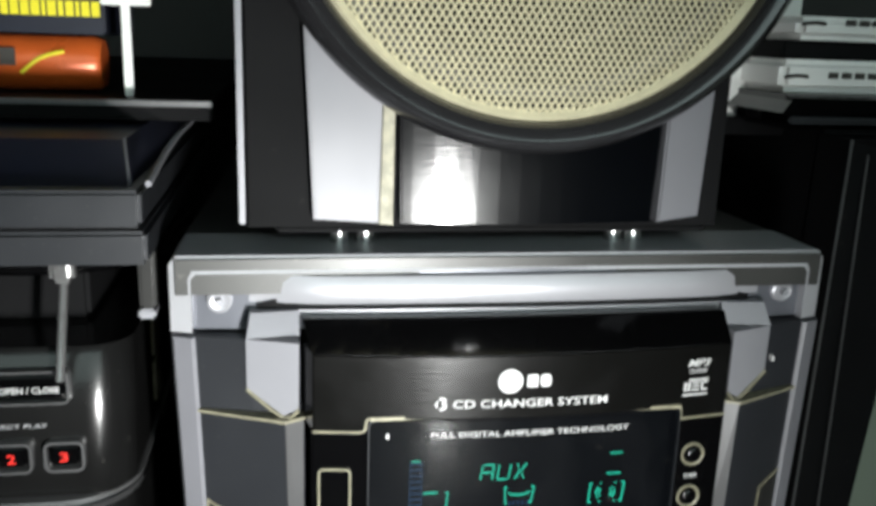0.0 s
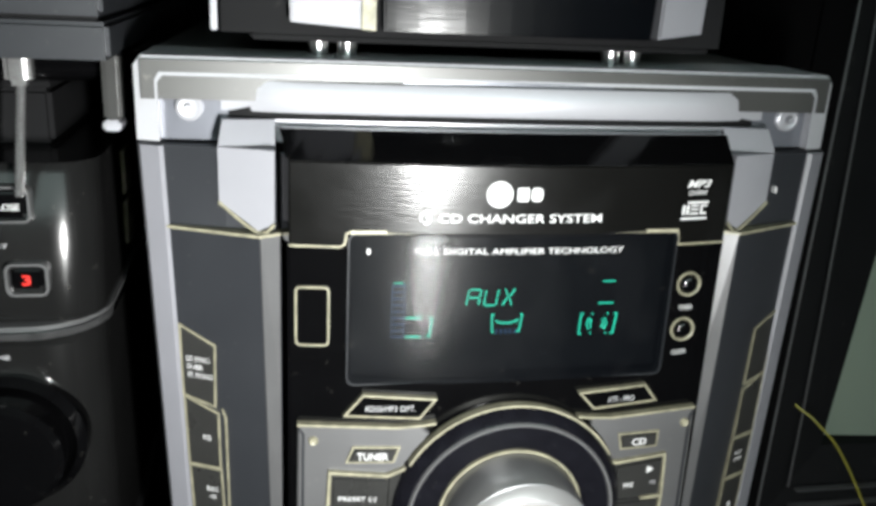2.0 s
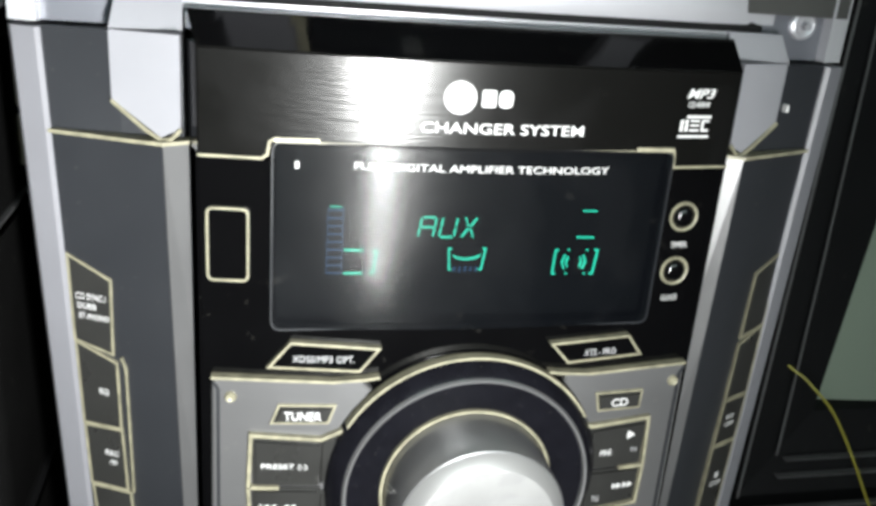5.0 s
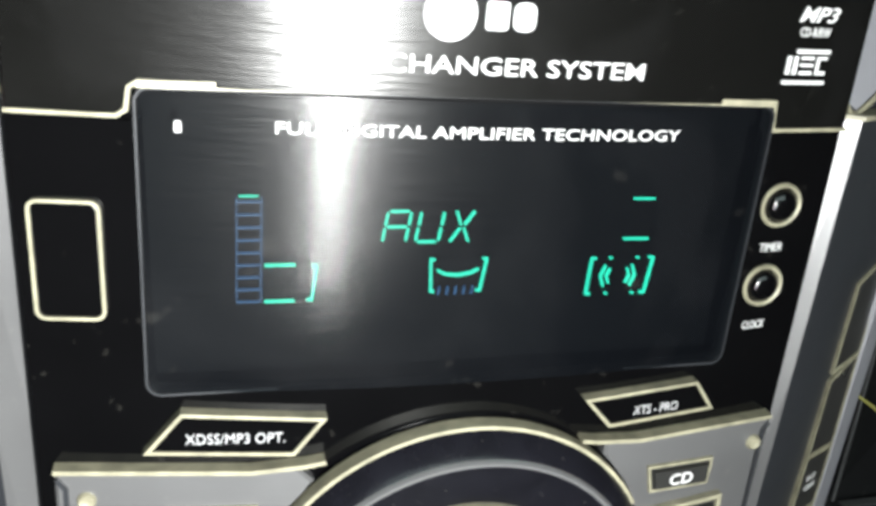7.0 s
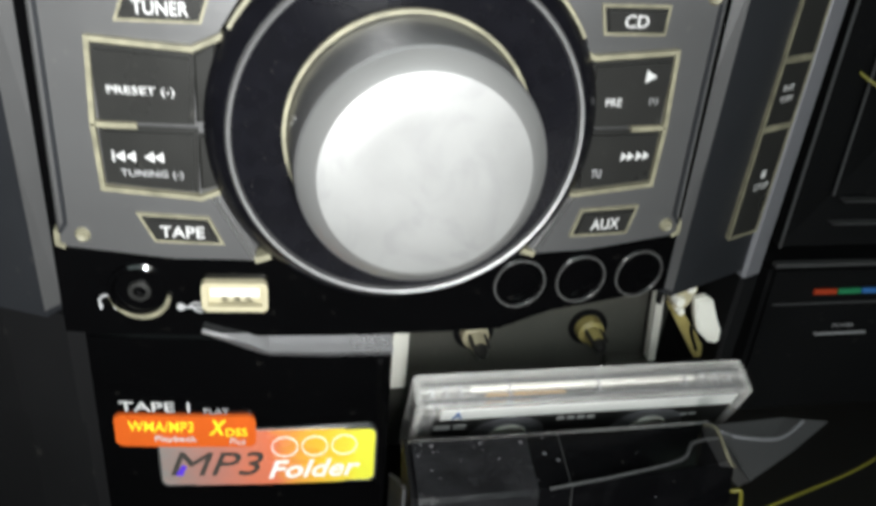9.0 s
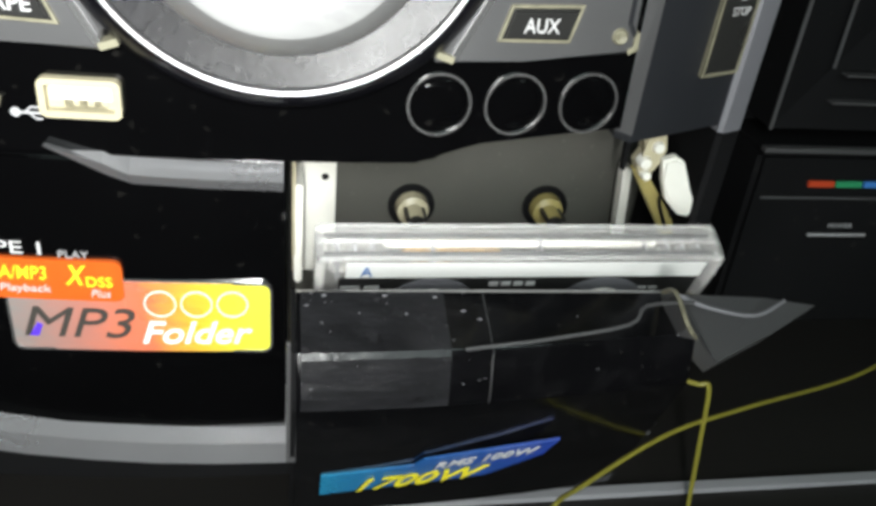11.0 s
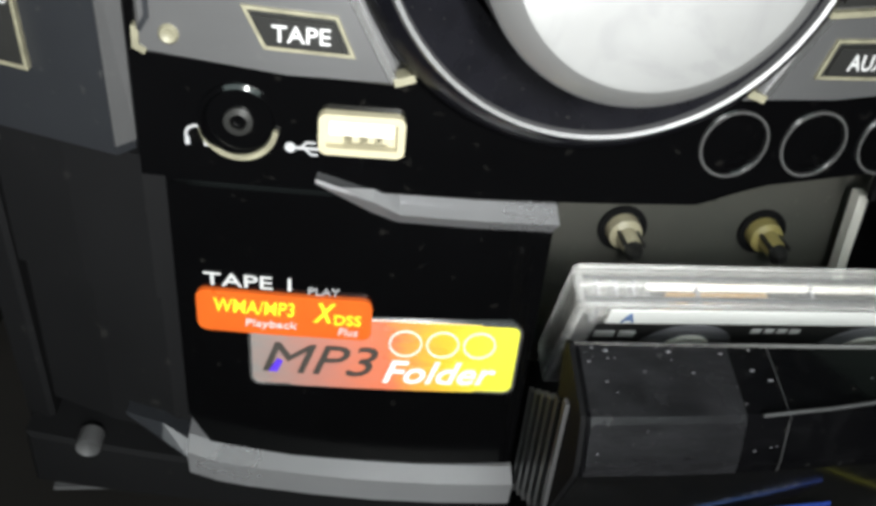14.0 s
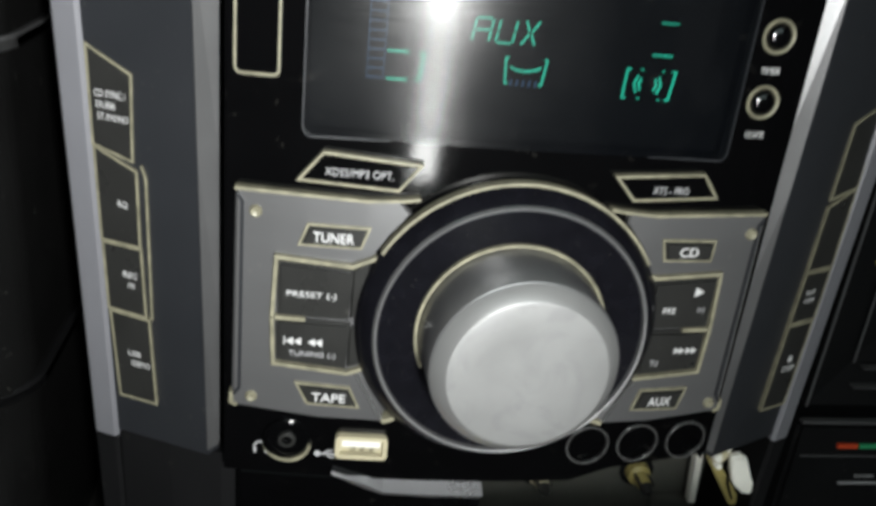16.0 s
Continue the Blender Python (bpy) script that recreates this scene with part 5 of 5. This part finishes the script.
def rounded_front(x_r, y_f, z0, z1, depth=0.30, r=0.016, lean=0.0, x_l=-0.45):
    pts = [(x_l, y_f)] + [(x_r - r + r * math.sin(radians(a)), y_f + r - r * math.cos(radians(a))) for a in (0, 15, 30, 45, 60, 75, 90)] + [(x_r, depth), (x_l, depth)]
    return loft([[(x, y + dy, z) for x, y in pts] for z, dy in ((z0, 0), (z0 + 0.003, -0.001), (z1 - 0.004, lean), (z1, lean + 0.003))])


smooth(part("upper_body", rounded_front(-0.1450, 0.046, 0.1690, 0.2260, lean=0.006), PLAYER, old, "black upper body with rounded corner"), 30)
smooth(part("ledge", rounded_front(-0.1435, 0.038, 0.1650, 0.1690, r=0.026), PLATE, old, "worn cream ledge"), 30)
smooth(part("lower_body", rounded_front(-0.1460, 0.044, BASE, 0.1640, r=0.020), PLAYER, old, "black lower body"), 30)
oc = part("open_close_key", box(-0.2050, -0.1665, 0.0470, 0.054, 0.2070, 0.2185, 0.002), GLOSS, old)
part("rim", ribbon(rect(-0.2055, 0.2065, -0.1660, 0.2190, 0.002), 0.0008, 0.0466, 0.052, curved=False), PLATE, oc)
lettering("OPEN / CLOSE", -0.1900, -0.1690, 0.2108, 0.2132, 0.0466, INK, oc, curved=False, bold=0.01)
lettering("DIRECT PLAY", -0.1960, -0.1740, 0.1972, 0.1988, 0.0462, GINK, old, curved=False)
for x, dgt in ((-0.2055, "1"), (-0.1870, "2"), (-0.1684, "3")):
    k = part("disc_key", box(x - 0.0062, x + 0.0062, 0.0445, 0.052, 0.1806, 0.1908, 0.002), GLOSS, old, "black key with red digit lit")
    part("rim", ribbon(rect(x - 0.0068, 0.1800, x + 0.0068, 0.1914, 0.0024), 0.0009, 0.0440, 0.050, curved=False), PLATE, k)
    lettering(dgt, x - 0.0016, x + 0.0014, 0.1838, 0.1876, 0.0441, RED, k, curved=False, bold=0.03)
lettering("VOLUME", -0.1905, -0.1765, 0.1555, 0.1572, 0.0430, GINK, old, curved=False)
vk = part("volume_dial", lathe([(0.0270, 0.006), (0.0270, -0.003), (0.0240, -0.006), (0.0225, -0.003), (0.0215, -0.016), (0.0195, -0.018), (0, -0.0185)], -0.1790, 0.1230, 64, 0.044), GLOSS, old, "round glossy volume dial")
smooth(vk, 30)
for i, (a, b) in enumerate(((-0.178, -0.172), (-0.171, -0.169), (-0.168, -0.164))):
    part("print_bar", box(a, b, 0.0434, 0.0442, 0.0860, 0.0866), GINK, old)
smooth(part("lower_trim", rounded_front(-0.1440, 0.042, 0.0480, 0.0520, r=0.022), BLACK, old), 30)
for z in (0.2000, 0.1780):
    part("side_vent", box(-0.1452, -0.1440, 0.110, 0.128, z, z + 0.019, 0.0005), EDGE, old, "pale worn vent cover")

# the black riser, the round platter base and the deck above it
riser = thing("riser_box", "plain black box on the older player", "box", (-0.29, 0.19, 0.2262))
smooth(part("body", box(-0.42, -0.165, 0.087, 0.29, 0.2262, 0.2480, 0.002), BLACK, riser), 30)
smooth(part("lid", box(-0.422, -0.163, 0.085, 0.292, 0.2484, 0.2545, 0.002), BLACK, riser), 30)
plat = thing("turntable_base", "round black base with a shiny rim under the record deck", "turntable base", (-0.17, 0.11, 0.2545))
bmd = lathe([(0, 0.0), (0.052, 0.0), (0.058, 0.002), (0.060, 0.005), (0.058, 0.008), (0.050, 0.0105), (0, 0.0105)], 0, 0, 64)
bmesh.ops.transform(bmd, matrix=Matrix.Translation((-0.178, 0.102, 0.2650)) @ Matrix.Rotation(radians(-90), 4, "X"), verts=bmd.verts[:])
smooth(part("disc", bmd, GLOSS, plat), 40)
deck = thing("record_deck", "black slab-sided record deck with dark lid and grey front", "record player", (-0.27, 0.15, 0.2655))
smooth(part("lower_slab", box(-0.46, -0.1315, 0.024, 0.28, 0.2655, 0.2772, 0.0015), GREY, deck), 30)
smooth(part("front_slab", box(-0.46, -0.1325, 0.022, 0.28, 0.2790, 0.2915, 0.0015), GREY, deck, "dark grey front slab"), 30)
part("gap", box(-0.455, -0.135, 0.027, 0.275, 0.2770, 0.2792), BLACK, deck)
lidb = loft([[(-0.455, 0.030, 0.2915), (-0.1370, 0.030, 0.2915), (-0.1370, 0.27, 0.2915), (-0.455, 0.27, 0.2915)], [(-0.455, 0.058, 0.3040), (-0.1430, 0.058, 0.3040), (-0.1430, 0.26, 0.3040), (-0.455, 0.26, 0.3040)]])
part("lid", lidb, NAVY, deck, "dark dust lid")
part("lid_edge", tube([(-0.1370, 0.0300, 0.2918), (-0.1430, 0.058, 0.3040)], 0.0006, 6, 2), SILVER, deck)
part("side_rail", tube([(-0.1310, 0.030, 0.2925), (-0.1290, 0.10, 0.3010), (-0.1220, 0.22, 0.3060)], 0.0012, 6, 3), SILVER, deck)
clip = part("clip", box(-0.1385, -0.1325, 0.045, 0.060, 0.2430, 0.2660, 0.0012), KEY, deck, "dark clip with a pale tip")
part("clip_tip", box(-0.1390, -0.1330, 0.0445, 0.0580, 0.2395, 0.2432, 0.0008), SILVER, clip)
bolt = thing("threaded_bolt", "long grey threaded bolt propping the deck", "bolt", (-0.166, 0.046, 0.2172))
bb = bmesh.new()
prev = None
n = 10
rowsb = []
for i in range(61):
    z = 0.2172 + 0.0384 * i / 60
    r = 0.0014 + (0.0004 if i % 2 else 0.0)
    x = -0.1672 + 0.0040 * i / 60
    rowsb.append([bb.verts.new((x + r * math.cos(2 * math.pi * k / n), 0.0420 + r * math.sin(2 * math.pi * k / n), z)) for k in range(n)])
for a, b in zip(rowsb, rowsb[1:]):
    for k in range(n):
        bb.faces.new((a[k], a[(k + 1) % n], b[(k + 1) % n], b[k]))
bb.faces.new(rowsb[0][::-1])
bb.faces.new(rowsb[-1])
part("thread", bb, CHROME, bolt)
smooth(part("head", box(-0.1675, -0.1590, 0.0380, 0.0460, 0.2550, 0.2660, 0.002), CHROME, bolt), 40)

# ---- shelf behind with a can, a box and a white post ----
shelf = thing("wall_shelf", "narrow dark shelf with a worn pale edge", "shelf", (-0.3, 0.3, 0.31))
part("board", box(-0.60, -0.1150, 0.105, 0.62, 0.3060, 0.3140, 0.001), BLACK, shelf)
part("edge", box(-0.60, -0.1150, 0.1035, 0.1052, 0.3120, 0.3143, 0.0004), PLATE, shelf)
can = thing("drink_can", "orange drink can lying on the shelf", "can", (-0.19, 0.15, 0.3143))
cb = lathe([(0, -0.036), (0.0105, -0.036), (0.0122, -0.033), (0.0124, 0.030), (0.0105, 0.033), (0, 0.033)], 0, 0, 32)
bmesh.ops.transform(cb, matrix=Matrix.Translation((-0.2015, 0.150, 0.3268)) @ Matrix.Rotation(radians(90), 4, "Z"), verts=cb.verts[:])
smooth(part("body", cb, CAN, can), 40)
cb = lathe([(0.0106, 0.0300), (0.0108, 0.0345), (0.0095, 0.0345)], 0, 0, 32)
bmesh.ops.transform(cb, matrix=Matrix.Translation((-0.2015, 0.150, 0.3268)) @ Matrix.Rotation(radians(-90), 4, "Z"), verts=cb.verts[:])
part("rim", cb, CHROME, can)
part("stripe", tube([(-0.198, 0.1372, 0.3225), (-0.190, 0.1372, 0.3290), (-0.180, 0.1378, 0.3320)], 0.0009, 6, 3), YELLOW, can)
part("dark_mark", box(-0.2065, -0.2000, 0.1370, 0.1382, 0.3255, 0.3330), DINK, can)
bx = thing("card_box", "navy card box with bold yellow print", "box", (-0.20, 0.18, 0.3395))
part("box", box(-0.26, -0.163, 0.142, 0.22, 0.3395, 0.372, 0.001), NAVY, bx)
x = -0.2055
for w in (0.0030, 0.0034, 0.0034, 0.0036, 0.0016, 0.0036, 0.0022, 0.0034, 0.0016, 0.0034, 0.0034):
    part("print_bar", box(x, x + w, 0.1413, 0.1421, 0.3470, 0.3535), YELLOW, bx)
    x += w + 0.0008
part("white_tag", box(-0.2230, -0.2120, 0.1410, 0.1420, 0.3440, 0.3620), PAPER, bx)
wpst = part("white_post", box(-0.1525, -0.1490, 0.120, 0.1240, 0.3143, 0.420, 0.0006), PAPER)
tagged(wpst, "thin white post standing on the shelf", "post")
tagged(part("price_card", box(-0.1600, -0.1400, 0.1172, 0.1192, 0.3520, 0.3760, 0.0004), PAPER), "white card hung on the post", "card")

# ---- the television on the other side ----
tv = thing("television", "black tube television with a grey-green unlit screen", "television", (0.4, 0.25, BASE))
TX, TY = 0.1690, 0.085
# front frame with a real opening for the tube
fr = bmesh.new()
oo = [(0.1620, 0.0310), (0.62, 0.0310), (0.62, 0.3050), (0.1655, 0.3050)]
ii = [(0.2000, 0.0700), (0.60, 0.0610), (0.60, 0.2900), (0.2180, 0.2900)]
r = [[fr.verts.new((x, y, z)) for x, z in lp] for lp, y in ((oo, TY - 0.004), (ii, TY + 0.006), (ii, TY + 0.02), (oo, TY + 0.02))]
for k in range(4):
    for i in range(4):
        fr.faces.new((r[k][i], r[k][(i + 1) % 4], r[(k + 1) % 4][(i + 1) % 4], r[(k + 1) % 4][i]))
part("cabinet", loft([[(x, y, z) for x, y in ((TX + 0.006, 0.45), (TX - dx, TY + 0.018), (0.62, TY + 0.018), (0.62, 0.45))] for z, dx in ((0.0255, 0.0060), (0.10, 0.004), (0.2, 0.003), (0.307, 0.002))]), BLACK, tv)
part("front_frame", fr, BLACK, tv)
part("frame_line", tube([(0.1618, TY - 0.005, 0.0310), (0.1628, TY - 0.005, 0.10), (0.1645, TY - 0.005, 0.22), (0.1655, TY - 0.005, 0.3050)], 0.0007, 6, 2), PLATE, tv)
part("frame_line", tube([(0.1790, TY - 0.003, 0.0520), (0.1785, TY - 0.003, 0.15), (0.1760, TY - 0.003, 0.2980)], 0.0006, 6, 2), PLATE, tv)
part("control_panel", box(0.1595, 0.62, TY - 0.008, 0.42, BASE, 0.0240, 0.002), BLACK, tv)
part("panel_line", box(0.1600, 0.60, TY - 0.0088, TY - 0.006, 0.0242, 0.0258), PLATE, tv)
part("panel_line", box(0.1640, 0.60, TY - 0.0085, TY - 0.006, 0.0068, 0.0076), PLATE, tv)
part("logo_frame", box(0.181, 0.26, TY - 0.0055, TY - 0.002, 0.0405, 0.0412), PLATE, tv)
part("logo_frame", box(0.183, 0.26, TY - 0.0055, TY - 0.002, 0.0500, 0.0506), PLATE, tv)
for i, (c, nm) in enumerate((((0.5, 0.06, 0.02), "red_print"), ((0.03, 0.28, 0.12), "green_print"), ((0.05, 0.2, 0.55), "blue_print"))):
    part("colour_bar", box(0.1800 + i * 0.0106, 0.1896 + i * 0.0106, TY - 0.0092, TY - 0.007, 0.0118, 0.0139), mat(nm, c, 0.4), tv)
lettering("POWER", 0.1935, 0.2030, -0.0045, -0.0028, TY - 0.0086, GINK, tv, curved=False)
part("power_line", box(0.1865, 0.2095, TY - 0.0090, TY - 0.007, -0.0078, -0.0070), GINK, tv)
tb = bmesh.new()
nx, nz = 14, 10
g = [[tb.verts.new((0.1950 + 0.409 * i / nx, TY + 0.018 - 0.010 * (1 - (2 * i / nx - 1) ** 2) - 0.005 * (1 - (2 * j / nz - 1) ** 2), 0.0620 + 0.232 * j / nz)) for i in range(nx + 1)] for j in range(nz + 1)]
for j in range(nz):
    for i in range(nx):
        tb.faces.new((g[j][i], g[j][i + 1], g[j + 1][i + 1], g[j + 1][i]))
smooth(part("screen", tb, SCREEN, tv, "grey-green unlit picture tube"), 60)

# things on the television
rest = thing("dark_case", "dark rounded case lying on the television", "case", (0.22, 0.15, 0.307))
smooth(part("case", loft([[(0.1400 + (0 if abs(z - 0.3150) < 0.005 else 0.006), y, z), (0.42, y, z), (0.42, y + 0.2, z), (0.1400 + (0 if abs(z - 0.3150) < 0.005 else 0.006), y + 0.2, z)] for z, y in ((0.3072, 0.104), (0.3095, 0.100), (0.3150, 0.097), (0.3205, 0.100), (0.3232, 0.106))]), GLOSS, rest), 40)
part("case_band", box(0.1440, 0.40, 0.0965, 0.0995, 0.3100, 0.3135, 0.001), GREY, rest)
for i, (z0, z1, x0, m) in enumerate(((0.3236, 0.3390, 0.1465, PAPER), (0.3480, 0.3590, 0.1520, PAPER))):
    bk = thing("disc_wallet", "cream card wallet with torn black marks", "wallet", (0.25, 0.18, z0))
    if i:
        part("spacer_sleeve", box(0.150, 0.36, 0.120, 0.28, 0.3390, 0.3480, 0.001), BLACK, bk)
    smooth(part("sleeve", box(x0, 0.36, 0.112, 0.27, z0, z1, 0.0035, 3), m, bk), 30)
    part("torn_mark", tube([(x0 + 0.001, 0.1108, z0 + 0.0070), (x0 + 0.008, 0.1112, z0 + 0.0080), (x0 + 0.013, 0.1114, z0 + 0.0074)], 0.0009, 6, 3), DINK, bk)
    for k in range(4):
        part("print_bar", box(x0 + 0.024 + k * 0.007, x0 + 0.029 + k * 0.007, 0.1113, 0.1122, z0 + 0.0070, z0 + 0.0098), DINK, bk)
wb = tagged(part("backing_card", box(0.1180, 0.1760, 0.150, 0.154, 0.3085, 0.40, 0.0008), PAPER), "plain white card standing behind", "card")
back_shelf = tagged(part("back_shelf", box(0.1040, 0.1765, 0.140, 0.62, 0.3000, 0.3085, 0.001), BLACK), "black shelf board behind the loudspeaker", "shelf")

# yellow cables
tagged(smooth(part("yellow_cable", tube([(0.1640, 0.16, 0.150), (0.1720, 0.095, 0.1050), (0.1835, 0.078, 0.0925), (0.1972, 0.072, 0.0770), (0.2150, 0.064, 0.0430), (0.2300, 0.055, 0.0050), (0.2119, 0.040, -0.0242), (0.1832, 0.025, -0.0290), (0.1280, 0.0, -0.0188), (0.0995, -0.012, -0.0159), (0.0715, -0.028, -0.0158), (0.0600, -0.037, -0.0150), (0.0450, -0.050, -0.0350), (0.0400, -0.055, -0.1200)], 0.0006, 8, 8), WIREY), 50), "thin yellow cable trailing past the television", "cable")
tagged(smooth(part("yellow_wire", tube([(0.1050, -0.004, -0.0050), (0.1085, -0.005, -0.0056), (0.1110, -0.006, -0.0064), (0.1122, -0.008, -0.0250), (0.1135, -0.010, -0.0455)], 0.00065, 8, 4), WIREY), 50), "short bent yellow wire beside the tape door", "wire")
